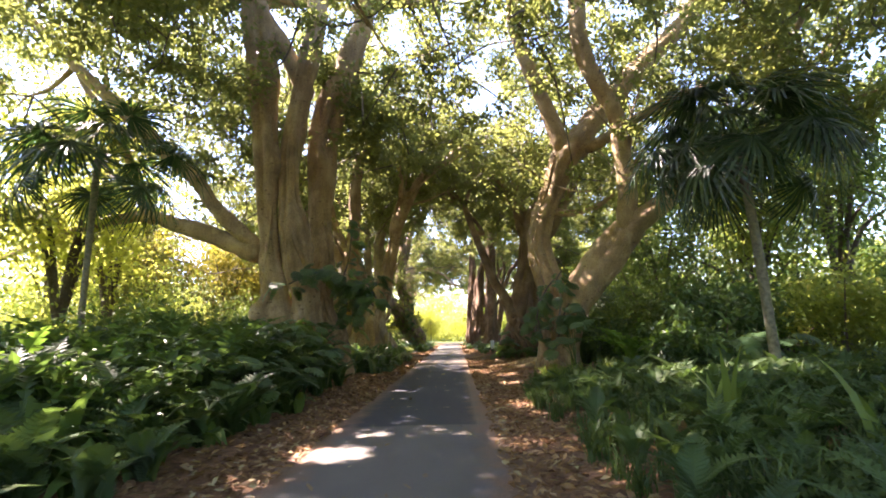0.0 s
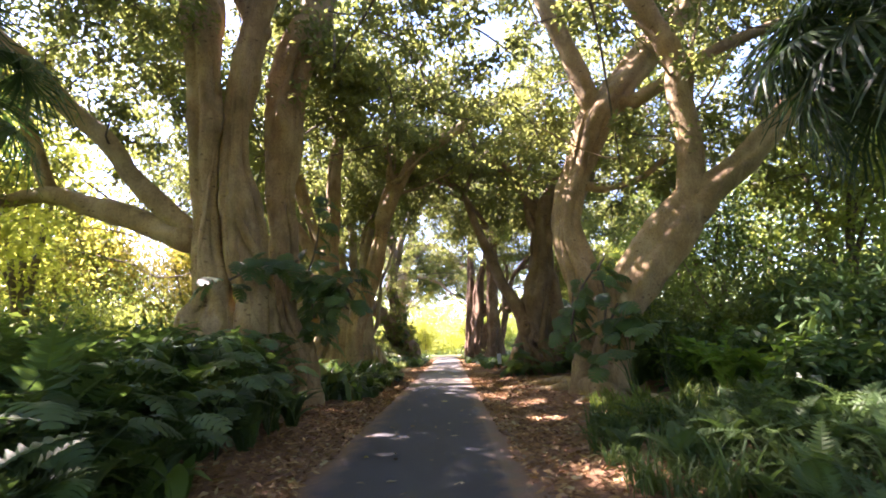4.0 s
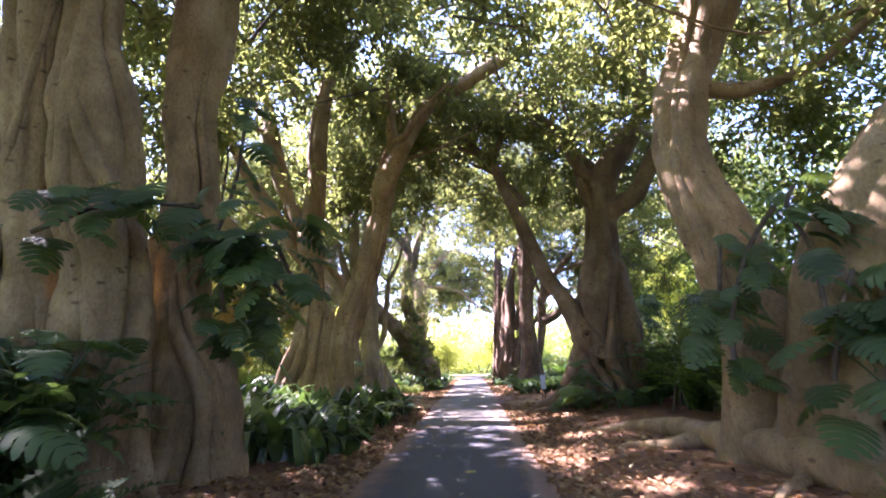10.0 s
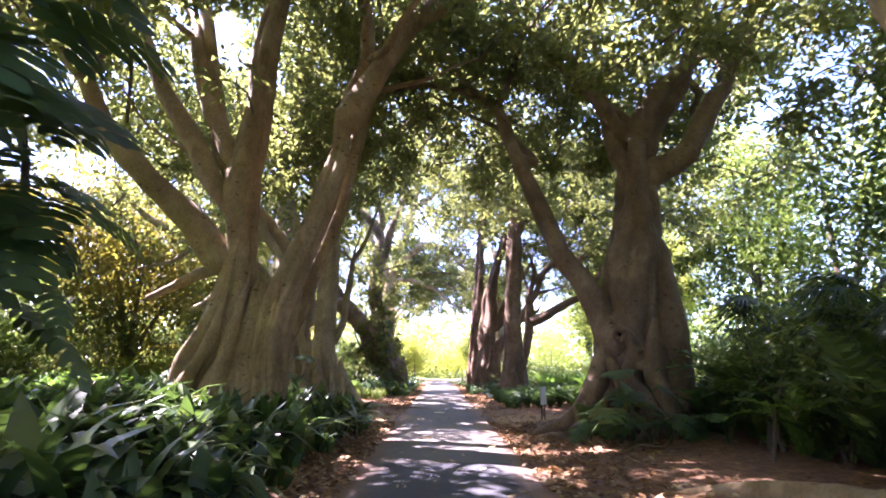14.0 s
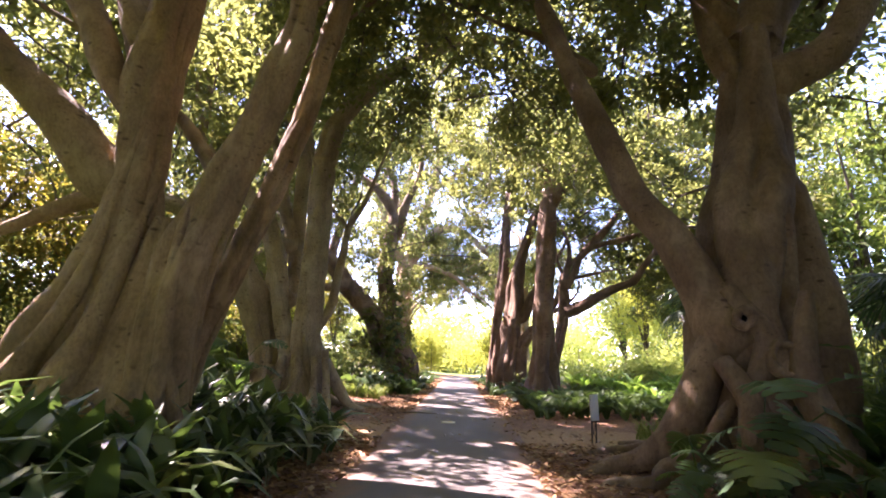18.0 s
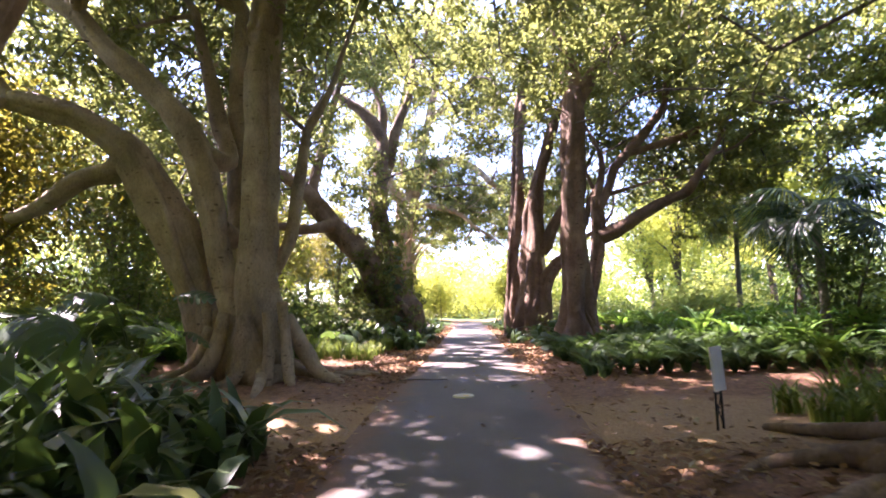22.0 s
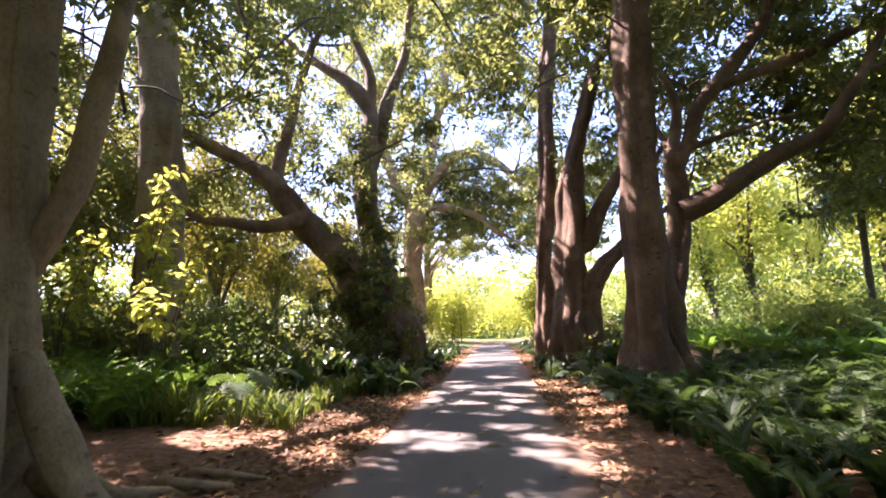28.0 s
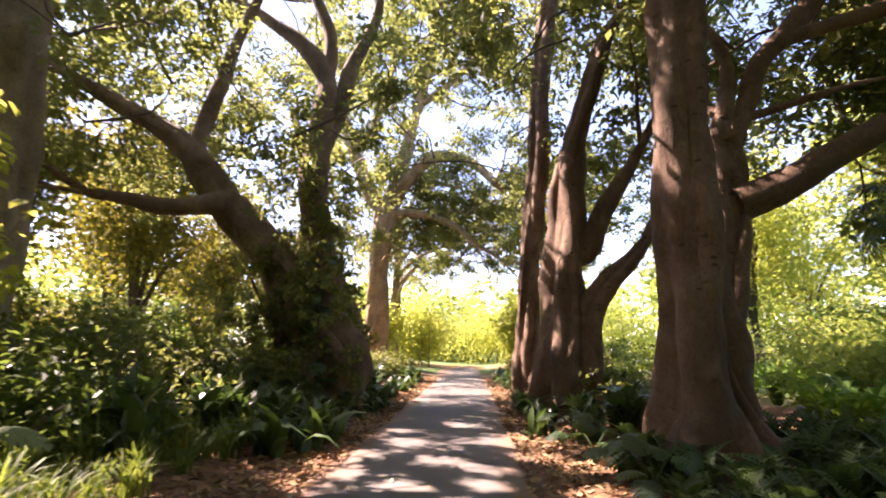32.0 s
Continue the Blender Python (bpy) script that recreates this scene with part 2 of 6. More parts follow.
with_stretch = blend(ASPHALT_TREE, ASPHALT_COLOUR, blend(ASPHALT_TREE, ASPHALT_COLOUR, (0.34, 0.385, 0.5), 1.0, "MULTIPLY"), dark_stretch)
# earth trodden on to both edges of the path
edge = math_node(ASPHALT_TREE, "ADD", math_node(ASPHALT_TREE, "ABSOLUTE", math_node(ASPHALT_TREE, "SUBTRACT", ASPHALT_X, 0.05)), math_node(ASPHALT_TREE, "MULTIPLY", noise_tex(ASPHALT_TREE, 2.2, 5, 0.65, coords(ASPHALT_TREE)), 0.9))
earth = ramp(ASPHALT_TREE, noise_tex(ASPHALT_TREE, 40, 4, 0.7, coords(ASPHALT_TREE)), [(0.3, (0.15, 0.086, 0.052)), (0.7, (0.3, 0.185, 0.115))])
edge_fac = ramp(ASPHALT_TREE, math_node(ASPHALT_TREE, "MULTIPLY", edge, 0.5), [(0.66, (0, 0, 0)), (0.86, (0.92, 0.92, 0.92))])
ASPHALT_TREE.links.new(blend(ASPHALT_TREE, with_stretch, earth, edge_fac), ASPHALT_BSDF.inputs["Base Color"])
wob = noise_tex(nt, 0.5, 4, 0.6, coords(nt))
fine = noise_tex(nt, 30, 6, 0.7, coords(nt))
leafn = noise_tex(nt, 9, 5, 0.7, coords(nt))
mould = ramp(nt, leafn, [(0.25, (0.08, 0.043, 0.024)), (0.45, (0.2, 0.105, 0.054)), (0.6, (0.3, 0.168, 0.086)), (0.75, (0.38, 0.235, 0.13))])
sand = ramp(nt, fine, [(0.25, (0.27, 0.165, 0.078)), (0.5, (0.37, 0.235, 0.113)), (0.8, (0.44, 0.295, 0.152))])
green = ramp(nt, leafn, [(0.3, (0.03, 0.06, 0.015)), (0.5, (0.07, 0.13, 0.025)), (0.7, (0.12, 0.2, 0.04))])
yw = math_node(nt, "ADD", sep.outputs[1], math_node(nt, "MULTIPLY", wob, 3.0))
cross = band(nt, yw, 34.2, 38.3, 0.8)
c = blend(nt, mould, sand, cross)
ax = math_node(nt, "ADD", math_node(nt, "ABSOLUTE", sep.outputs[0]), math_node(nt, "MULTIPLY", wob, 4.0))
c = blend(nt, c, green, band(nt, ax, 10.0, 500.0, 2.5))
c = blend(nt, c, green, band(nt, sep.outputs[1], 68.0, 900.0, 4.0))
c = blend(nt, c, sand, math_node(nt, "MULTIPLY", band(nt, sep.outputs[1], 77.0, 88.0, 3.0), band(nt, sep.outputs[0], -9.0, 9.0, 3.0)))
c = blend(nt, c, ramp(nt, fine, [(0.3, (0.5, 0.5, 0.5)), (0.65, (1.15, 1.15, 1.15))]), 0.7, "MULTIPLY")
nt.links.new(c, p.inputs["Base Color"])
p.inputs["Roughness"].default_value = 0.95
bump(nt, p, leafn, 0.7, 0.04)


# ---- mesh tools ----
def mesh_np(name, verts, faces, mat, smooth=False):
    """A mesh from an (n, 3) array and an (m, 3 or 4) array of corners."""
    verts, faces = np.asarray(verts, np.float32), np.asarray(faces, np.int32)
    me = bpy.data.meshes.new(name)
    k = faces.shape[1]
    me.vertices.add(len(verts))
    me.vertices.foreach_set("co", verts.ravel())
    me.loops.add(faces.size)
    me.loops.foreach_set("vertex_index", faces.ravel())
    me.polygons.add(len(faces))
    me.polygons.foreach_set("loop_start", np.arange(0, faces.size, k, dtype=np.int32))
    me.polygons.foreach_set("use_smooth", np.full(len(faces), smooth, dtype=bool))
    me.update(calc_edges=True)
    me.materials.append(mat)
    return me


def part(name, me, parent, label="", place=None):
    ob = new(name, me)
    ob.parent = parent
    if place is not None:
        ob.matrix_basis = place
    return tagged(ob, label) if label else ob


def thing(name, label, category, place=(0, 0, 0), group="", kind=""):
    ob = new(name)
    ob.empty_display_size = 0.2
    ob.location = place
    return tagged(ob, label, category, group, kind)


def ground_z(x, y):
    """Height of the ground: flat under the path, mounded beside it."""
    a = max(0.0, abs(x - 0.05) - 1.7)
    h = 0.16 * (1 - math.exp(-a / 1.1)) + 0.012 * min(a, 14)
    if abs(y - 36) < 4:
        h *= 0.35 + 0.65 * (abs(y - 36) / 4) ** 2
    return h + 0.05 * min(1, a) * noise.noise((x * 0.6, y * 0.6, 0))


def spline(pts, step):
    """Points and radii along a smooth curve through the control points (x, y, z, r)."""
    p = [Vector(q) if len(q) == 4 else Vector((*q, 0)) for q in pts]
    p = [p[0] * 2 - p[1]] + p + [p[-1] * 2 - p[-2]]
    out = []
    for i in range(1, len(p) - 2):
        n = max(2, int((p[i + 1].xyz - p[i].xyz).length / step))
        for j in range(n):
            t = j / n
            a, b, c, d = p[i - 1], p[i], p[i + 1], p[i + 2]
            out.append(0.5 * (2 * b + (c - a) * t + (2 * a - 5 * b + 4 * c - d) * t * t + (3 * b - a - 3 * c + d) * t ** 3))
    out.append(p[-2])
    return out


def tube_arrays(pts, step=0.2, sides=12, flute=0.0, knobs=0.0, seed=0, lobes=0, deep=0.62):
    """A limb: rings along a curve, fluted and knobbed; lobes: columns grown together, with clefts between."""
    line = spline(pts, step)
    n, verts, faces = len(line), [], []
    up = None
    for i, q in enumerate(line):
        d = (line[min(i + 1, n - 1)].xyz - line[max(i - 1, 0)].xyz).normalized()
        if up is None:
            up = d.orthogonal().normalized()
        up = (up - d * up.dot(d)).normalized()
        side = d.cross(up)
        r0 = max(q.w, 0.006)
        cols = []
        for k in range(lobes):
            turn = 6.283 * (k + 0.35 * math.sin(seed + 2.4 * k)) / lobes + 0.9 * noise.noise((seed + k * 3.7, 0.35 * i * step, 1))
            size = 0.36 + 0.13 * noise.noise((k * 5.1, 0.5 * i * step, seed))
            cols.append((turn, 0.62 + 0.16 * noise.noise((k * 2.3, 0.4 * i * step, seed + 9)), size * (7.0 / lobes) ** 0.5))
        for k in range(sides):
            a = 2 * math.pi * k / sides
            r = r0
            if lobes:
                far = 1 - 0.45 * deep
                for turn, c, s_ in cols:
                    q_ = s_ * s_ - (c * math.sin(a - turn)) ** 2
                    if q_ > 0:
                        far = max(far, c * math.cos(a - turn) + math.sqrt(q_))
                r *= 1 - deep + deep * far
            elif flute:
                r *= 1 + flute * (0.6 * math.sin(3 * a + seed + 0.25 * i * step) + 0.5 * math.sin(5 * a + seed * 2.1 - 0.2 * i * step))
            if knobs:
                o = up * math.cos(a) * r0 + side * math.sin(a) * r0
                w = q.xyz + o
                r *= 1 + knobs * noise.noise((w.x * 1.1 + seed, w.y * 1.1, w.z * 0.6)) + knobs * 0.5 * noise.noise((w.x * 3.1, w.y * 3.1 + seed, w.z * 1.6))
                if flute:
                    g1 = 1 - abs(noise.noise((w.x * 1.7 + seed, w.y * 1.7, w.z * 0.22)))
                    g2 = 1 - abs(noise.noise((w.x * 4.1, w.y * 4.1 + seed, w.z * 0.5)))
                    r *= 1.06 - flute * 1.5 * g1 ** 8 - flute * 0.6 * g2 ** 6
            verts.append(q.xyz + (up * math.cos(a) + side * math.sin(a)) * r)
    for i in range(n - 1):
        for k in range(sides):
            k2 = (k + 1) % sides
            faces.append((i * sides + k, i * sides + k2, (i + 1) * sides + k2, (i + 1) * sides + k))
    m = len(verts)
    verts.append(line[-1].xyz + (line[-1].xyz - line[-2].xyz) * 0.3)
    for k in range(sides):
        faces.append(((n - 1) * sides + k, (n - 1) * sides + (k + 1) % sides, m, m))
    return [tuple(v) for v in verts], faces


def tubes_mesh(name, limbs, mat, **kw):
    verts, faces = [], []
    for pts in limbs:
        v, f = tube_arrays(pts, **kw)
        o = len(verts)
        verts += v
        faces += [tuple(i + o for i in q) for q in f]
    me = bpy.data.meshes.new(name)
    me.from_pydata(verts, [], [tuple(dict.fromkeys(q)) for q in faces])
    me.polygons.foreach_set("use_smooth", [True] * len(me.polygons))
    me.materials.append(mat)
    return me


def turns(n, droop=0.0, rs=rng):
    """Random leaf turns: columns are the leaf's side, length and normal."""
    a = rs.uniform(0, 2 * np.pi, n)
    dip = rs.normal(-0.35 - droop, 0.45, n)
    y = np.stack([np.cos(a) * np.cos(dip), np.sin(a) * np.cos(dip), np.sin(dip)], 1)
    u = np.stack([rs.normal(0, 0.45, n), rs.normal(0, 0.45, n), np.ones(n)], 1)
    x = np.cross(y, u)
    x /= np.linalg.norm(x, axis=1, keepdims=True) + 1e-9
    z = np.cross(x, y)
    return x, y, z


def leaves_arrays(centres, length, width, fold=0.12, droop=0.0, rs=rng):
    """Leaves as folded blades of six corners, one at each centre."""
    n = len(centres)
    x, y, z = turns(n, droop, rs)
    s = rs.uniform(0.65, 1.25, n)[:, None]
    l, w = length * s, width * s
    pts = [centres, centres + y * l * 0.35 - x * w * 0.5 + z * fold * w, centres + y * l * 0.78 - x * w * 0.36 + z * fold * w,
           centres + y * l - z * 0.12 * l, centres + y * l * 0.78 + x * w * 0.36 + z * fold * w, centres + y * l * 0.35 + x * w * 0.5 + z * fold * w]
    verts = np.stack(pts, 1).reshape(-1, 3)
    i = np.arange(n)[:, None] * 6
    faces = np.concatenate([i + np.array([[0, 1, 2, 3]]), i + np.array([[0, 3, 4, 5]])], 0)
    return verts, faces


def small_leaves(centres, length, width, rs=rng, droop=0.1):
    """Leaves of four corners, folded along the midrib."""
    n = len(centres)
    x, y, z = turns(n, droop, rs)
    s = rs.uniform(0.6, 1.3, n)[:, None]
    l, w = length * s, width * s
    verts = np.stack([centres, centres + y * l * 0.5 - x * w * 0.5 + z * 0.1 * l, centres + y * l - z * 0.06 * l, centres + y * l * 0.5 + x * w * 0.5 + z * 0.1 * l], 1).reshape(-1, 3)
    return verts, np.arange(n * 4).reshape(-1, 4)


def clump_points(centres, radii, per, rs=rng, flat=0.7):
    n = len(centres)
    d = rs.normal(0, 1, (n, per, 3))
    d /= np.linalg.norm(d, axis=2, keepdims=True)
    d *= (rs.uniform(0.15, 1, (n, per, 1)) ** 0.6) * np.asarray(radii)[:, None, None]
    d[..., 2] *= flat
    return (centres[:, None, :] + d).reshape(-1, 3)


# ---- ground and path ----
def build_ground():
    xs = np.concatenate([[-400, -150, -70, -40], np.arange(-26, -4, 1.0), np.arange(-4, 4.2, 0.25), np.arange(5, 27, 1.0), [40, 70, 150, 400]])
    ys = np.concatenate([[-300, -80, -30, -12], np.arange(-6, 60, 0.5), np.arange(60, 110, 2.5), [130, 180, 300, 600]])
    verts = [(x, y, ground_z(x, y) if abs(x) < 60 and -15 < y < 120 else 0.3) for y in ys for x in xs]
    nx = len(xs)
    faces = [(j * nx + i, j * nx + i + 1, (j + 1) * nx + i + 1, (j + 1) * nx + i) for j in range(len(ys) - 1) for i in range(nx - 1)]
    ob = new("ground", mesh_np("ground", verts, faces, M_GROUND, True))
    return tagged(ob, "brown leaf mould and bare earth under the trees", "ground", kind="structure")


ground = build_ground()
PATH_L, PATH_R = -1.42, 1.62


def build_path():
    ys = np.arange(-8, 79, 0.3)
    verts, faces = [], []
    for y in ys:
        bend = -0.5 * min(1, max(0, (y - 46) / 22)) ** 1.5
        l = bend + PATH_L + 0.06 * noise.noise((0, y * 0.9, 3)) + 0.05 * noise.noise((0, y * 3.1, 7))
        r = bend + PATH_R + 0.06 * noise.noise((5, y * 0.9, 3)) + 0.05 * noise.noise((5, y * 3.1, 7))
        for i in range(9):
            u = i / 8
            verts.append((l + (r - l) * u, y, 0.03 + 0.025 * math.sin(math.pi * u) - (0.035 if i in (0, 8) else 0) + 0.004 * noise.noise((u * 4, y, 1))))
    for j in range(len(ys) - 1):
        for i in range(8):
            a = j * 9 + i
            faces.append((a, a + 1, a + 10, a + 9))
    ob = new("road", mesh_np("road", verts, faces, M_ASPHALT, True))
    return tagged(ob, "worn dark asphalt garden path with earthy edges", "path", kind="structure")


road = build_path()


# ---- fig trees ----
def keep_open(p):
    """True where foliage may hang: clear of the walk and of the view along it."""
    x, y, z = p
    if z < 4.3 or (z < 5.2 and y < 44):
        return False
    side = abs(x - 0.05)
    if 23 < y < 50 and side < 8 and z < 7.4 - 0.25 * max(0, side - 4):
        return False
    if y < 19 and side < 0.55 * (y - 1.5) and z < 2.4 + 0.75 * (y - 4):
        return False
    if side < 9 and y > 36 and z < (6.6 if y < 44 or side < 3.8 else 4.6):
        return False
    if y > 66:
        return z > 7.5 and noise.noise((x * 0.3, y * 0.3, z * 0.36)) > -0.08
    if y > 50:
        return z > 6.6 + 1.3 * max(0, 2.8 - side) and noise.noise((x * 0.3, y * 0.3, z * 0.36)) > -0.02
    if 0.8 < x < 5 and 32 < y < 43 and z > 7.2:
        return True
    if side < 5.0 and z < 8.8 - max(0, y - 32) * 0.06 - 0.5 * max(0, side - 2.2) ** 1.6:
        return False
    if (-9 < x < -4 and 38.5 < y < 44) or (y < 17 and z > 7.2):
        return True
    return noise.noise((x * 0.24, y * 0.24, z * 0.3)) > -0.22


# gaps in the leaf roof, each by the place and size of the patch of sun that it lets through
GAPS = [(-0.46, 11.9, 0.28), (-0.8, 10.75, 0.5), (2.45, 18.4, 0.42), (1.9, 18.3, 0.35), (2.9, 17.9, 0.45), (3.6, 18.5, 0.3), (2.6, 21.3, 0.3), (-0.7, 17.8, 0.2), (0.6, 25.9, 0.25), (0.9, 25.5, 0.22), (0.6, 24.8, 0.25), (1.6, 27.2, 0.25), (0.5, 27.5, 0.22),
        (-0.3, 30.2, 0.28), (-1.0, 30.4, 0.25), (-0.4, 31.5, 0.22), (-1.25, 31.8, 0.28), (-0.9, 32.3, 0.22), (0.7, 33.4, 0.24), (1.2, 33.9, 0.24), (-2.5, 34.8, 0.28), (-1.8, 34.7, 0.22), (-3.2, 27.4, 0.3), (-2.6, 25.0, 0.25), (2.4, 25.4, 0.3), (3.6, 27.2, 0.35), (2.8, 28.6, 0.3)]
GAPS += [(-0.6, 43.2, 0.3), (0.9, 44.4, 0.35), (-0.9, 44.9, 0.3), (0.3, 45.6, 0.35), (1.2, 47.2, 0.4), (-0.6, 48.3, 0.4), (0.5, 49.0, 0.4), (1.0, 50.5, 0.4), (-0.7, 51.8, 0.4), (2.2, 43.0, 0.4), (2.4, 45.3, 0.4), (-1.8, 42.2, 0.5), (-2.6, 43.4, 0.6)]
GAPS += [(-8.5, 27.0, 1.8), (-9.2, 31.0, 2.0), (-8.2, 36.5, 1.6), (-10.8, 28.5, 1.8), (-11.0, 34.0, 1.8), (-8.5, 34.0, 1.2), (1.0, 41.2, 0.35), (1.5, 41.0, 0.3), (1.9, 42.2, 0.4), (0.2, 42.8, 0.3), (1.3, 43.2, 0.35), (2.0, 44.2, 0.35), (0.9, 45.2, 0.35), (0.9, 40.4, 0.3), (-0.5, 41.5, 0.3), (-3.5, 27.8, 0.7), (-3.0, 26.5, 0.5), (-3.9, 29.0, 0.5), (-0.1, 40.9, 0.4), (1.5, 39.9, 0.35), (-1.0, 46.0, 0.35), (-0.2, 41.4, 0.35), (0.6, 42.0, 0.35), (-1.5, 44.0, 0.4),
         (-0.1, 44.2, 0.35), (0.6, 43.7, 0.3), (-0.4, 47.0, 0.4), (-1.3, 45.7, 0.35), (1.6, 46.1, 0.4), (-2.0, 43.0, 0.8), (-2.6, 41.6, 0.9), (-1.1, 41.5, 0.5), (-3.3, 40.9, 0.6), (-1.9, 40.5, 0.45), (-3.2, 42.5, 0.7), (-4.0, 44.0, 0.8), (-4.7, 45.6, 0.8), (-3.4, 46.6, 0.7), (-5.4, 43.2, 0.8), (0.3, 51.0, 0.5), (-0.8, 54.0, 0.5), (0.6, 57.0, 0.6), (-0.3, 61.0, 0.7), (0.8, 65.0, 0.8)]


def sunlit_gaps(pts):
    """False for leaves that hang in one of the gaps."""
    d, keep = np.array(sd), np.ones(len(pts), bool)
    for x, y, r in GAPS:
        rel = pts - np.array([x, y, 0.05])
        along = rel @ d
        keep &= np.linalg.norm(rel - along[:, None] * d, axis=1) > r
    return keep


def roof_over(spots, rs):
    """Places for added clumps that close the leaf roof and shade stretches of ground from the sun (x0, x1, y0, y1, z,
    clumps).
    """
    out = []
    for x0, x1, y0, y1, z, n in spots:
        for _ in range(n):
            h = rs.uniform(10.2, 14.0)
            out.append(np.array([rs.uniform(x0, x1), rs.uniform(y0, y1), z]) + np.array(sd) * (h - z) / sd.z)
    return out


def nearest(p, nodes):
    d = ((nodes - np.asarray(p)) ** 2).sum(1)
    k = int(d.argmin())
    return nodes[k], math.sqrt(d[k])


def before_limb(p):
    """True where a clump would hang in front of a stem or limb for someone who walks up the path."""
    rel, dy = LIMB_LINE - np.array([0.3, p[1] - 9.0, 1.5]), 9.0
    d = rel[:, 1]
    near = (d > dy - 0.6) & (d < dy + 7)
    if not near.any():
        return False
    q = rel[near] / d[near][:, None]
    return bool(((np.abs(q[:, 0] - (p[0] - 0.3) / dy) < 0.075) & (np.abs(q[:, 2] - (p[2] - 1.5) / dy) < 0.075)).any())


def fig_tree(limbs, label, mains=1, mat=None, seed=1, clumps=230, leaf=0.225, per=88, low=5.5, roots=7, wide=2.4, top=17.0, strands=5, slim=0.92, lobes=6, deep=0.62, roof=()):
    """A fig: fused fluted stems, limbs, boughs carried on from the limbs' ends, twigs, and leaves in clumps."""
    rs = np.random.RandomState(seed)
    mat = mat or M_BARK
    bx, by = limbs[0][0][0], limbs[0][0][1]
    tree = thing("fig_tree", label, "tree", (bx, by, 0), "avenue figs")
    nodes = np.zeros((0, 3))

    def off(pts):
        return [(x - bx, y - by, z, r) for x, y, z, r in pts]
    ends = []
    for i, l in enumerate(limbs):
        pts = list(l)
        if i < mains:
            pts = [(x, y, z, r * slim) for x, y, z, r in pts]
            x, y, z, r = pts[0]
            g = ground_z(x, y)
            if z > g + 0.3:
                pts = [(x, y, g - 0.25, r * 1.25), (x, y, g + 0.3 * (z - g), r * 1.12)] + pts
            else:
                pts = [(x, y, g - 0.3, r * 1.08)] + pts
            part("trunk", tubes_mesh("trunk", [off(pts)], mat, step=0.13, sides=56, flute=0.07, knobs=0.27, seed=seed + i, lobes=lobes, deep=deep), tree)
            # stems fused to the trunk's skin
            body = spline(pts, 0.5)
            for k in range(strands):
                a0, tw = 6.283 * k / strands + rs.uniform(-0.4, 0.4), rs.normal(0, 0.16)
                last = int(len(body) * rs.uniform(0.45, 0.95))
                sp = []
                for j, q in enumerate(body[:last]):
                    a = a0 + tw * j + 0.15 * math.sin(j * 0.9 + k)
                    rr = q.w * (0.8 if j else 1.05)
                    sp.append((q.x + math.cos(a) * rr, q.y + math.sin(a) * rr, q.z, q.w * (0.24 + 0.14 * ((k * 7) % 5) / 4) * (1 - 0.7 * j / last) * rs.uniform(0.85, 1.15)))
                if len(sp) > 3:
                    part("fused_root", tubes_mesh("fused_root", [off(sp)], mat, step=0.2, sides=9, knobs=0.12, seed=seed + 7 * k), tree)
        else:
            q, d = nearest(pts[0][:3], nodes)
            if 0.12 < d < 2.2:
                a = Vector(q).lerp(Vector(pts[0][:3]), 0.15)
                pts = [(*a, pts[0][3] * 1.05)] + pts
            part("limb", tubes_mesh("limb", [off(pts)], mat, step=0.2, sides=18, flute=0.06, knobs=0.22, seed=seed + i), tree)
        line = spline(pts, 0.4)
        nodes = np.concatenate([nodes, np.array([tuple(v.xyz) for v in line])])
        ends.append((line[-1], (line[-1].xyz - line[-4].xyz).normalized()))
    # boughs that carry the limbs on into the crown
    skeleton = [nodes[nodes[:, 2] > low]]
    for q, d in ends:
        if q.z < low - 1.5:
            continue
        for k in range(3):
            dd = (d * (1.6 if k == 0 else 0.8) + Vector(rs.normal(0, 0.25 if k == 0 else 0.55, 3))).normalized()
            L = rs.uniform(2.5, 4.5) * (1.2 if k == 0 else 0.9)
            if q.z + dd.z * L > top:
                dd.z = 0.15
            p, pts = q.xyz.copy(), [(*q.xyz, q.w * (0.97 if k == 0 else 0.6))]
            for j in range(4):
                dd = (dd + Vector(rs.normal(0, 0.2, 3)) + Vector((0, 0, 0.05 if p.z < top else -0.25))).normalized()
                p = p + dd * L / 4
                pts.append((*p, max(0.025, q.w * (0.97 if k == 0 else 0.6) * (1 - 0.2 * (j + 1)))))
            part("bough", tubes_mesh("bough", [off(pts)], mat, step=0.4, sides=9, knobs=0.15, seed=seed + k), tree)
            skeleton.append(np.array([tuple(v.xyz) for v in spline(pts, 0.4)]))
    skeleton = np.concatenate(skeleton)
    # clumps round the skeleton, each on its own twig
    out = np.sign(bx) if abs(bx) > 0.1 else 1
    cs = []
    for _ in range(clumps * 6):
        p = skeleton[rs.randint(len(skeleton))] + rs.normal(0, 1, 3) * np.array([wide, wide, 1.5]) + np.array([out * 0.9, 0, 0.2])
        if keep_open(p) and not (rs.rand() < 0.84 and before_limb(p)):
            cs.append(p)
            if len(cs) >= clumps:
                break
    cs = np.array(cs + roof_over(roof, rs))
    cs = cs[np.argsort([nearest(p, skeleton)[1] for p in cs])]
    twigs, tree_nodes = [], skeleton
    for p in cs:
        q, d = nearest(p, tree_nodes)
        m = (q + p) / 2 + rs.normal(0, 0.12, 3) * d + np.array([0, 0, 0.08 * d])
        r = min(0.05, 0.012 + 0.012 * d)
        twigs.append(off([(*q, r), (*m, r * 0.8), (*p, r * 0.4)]))
        tree_nodes = np.concatenate([tree_nodes, p[None], m[None]])
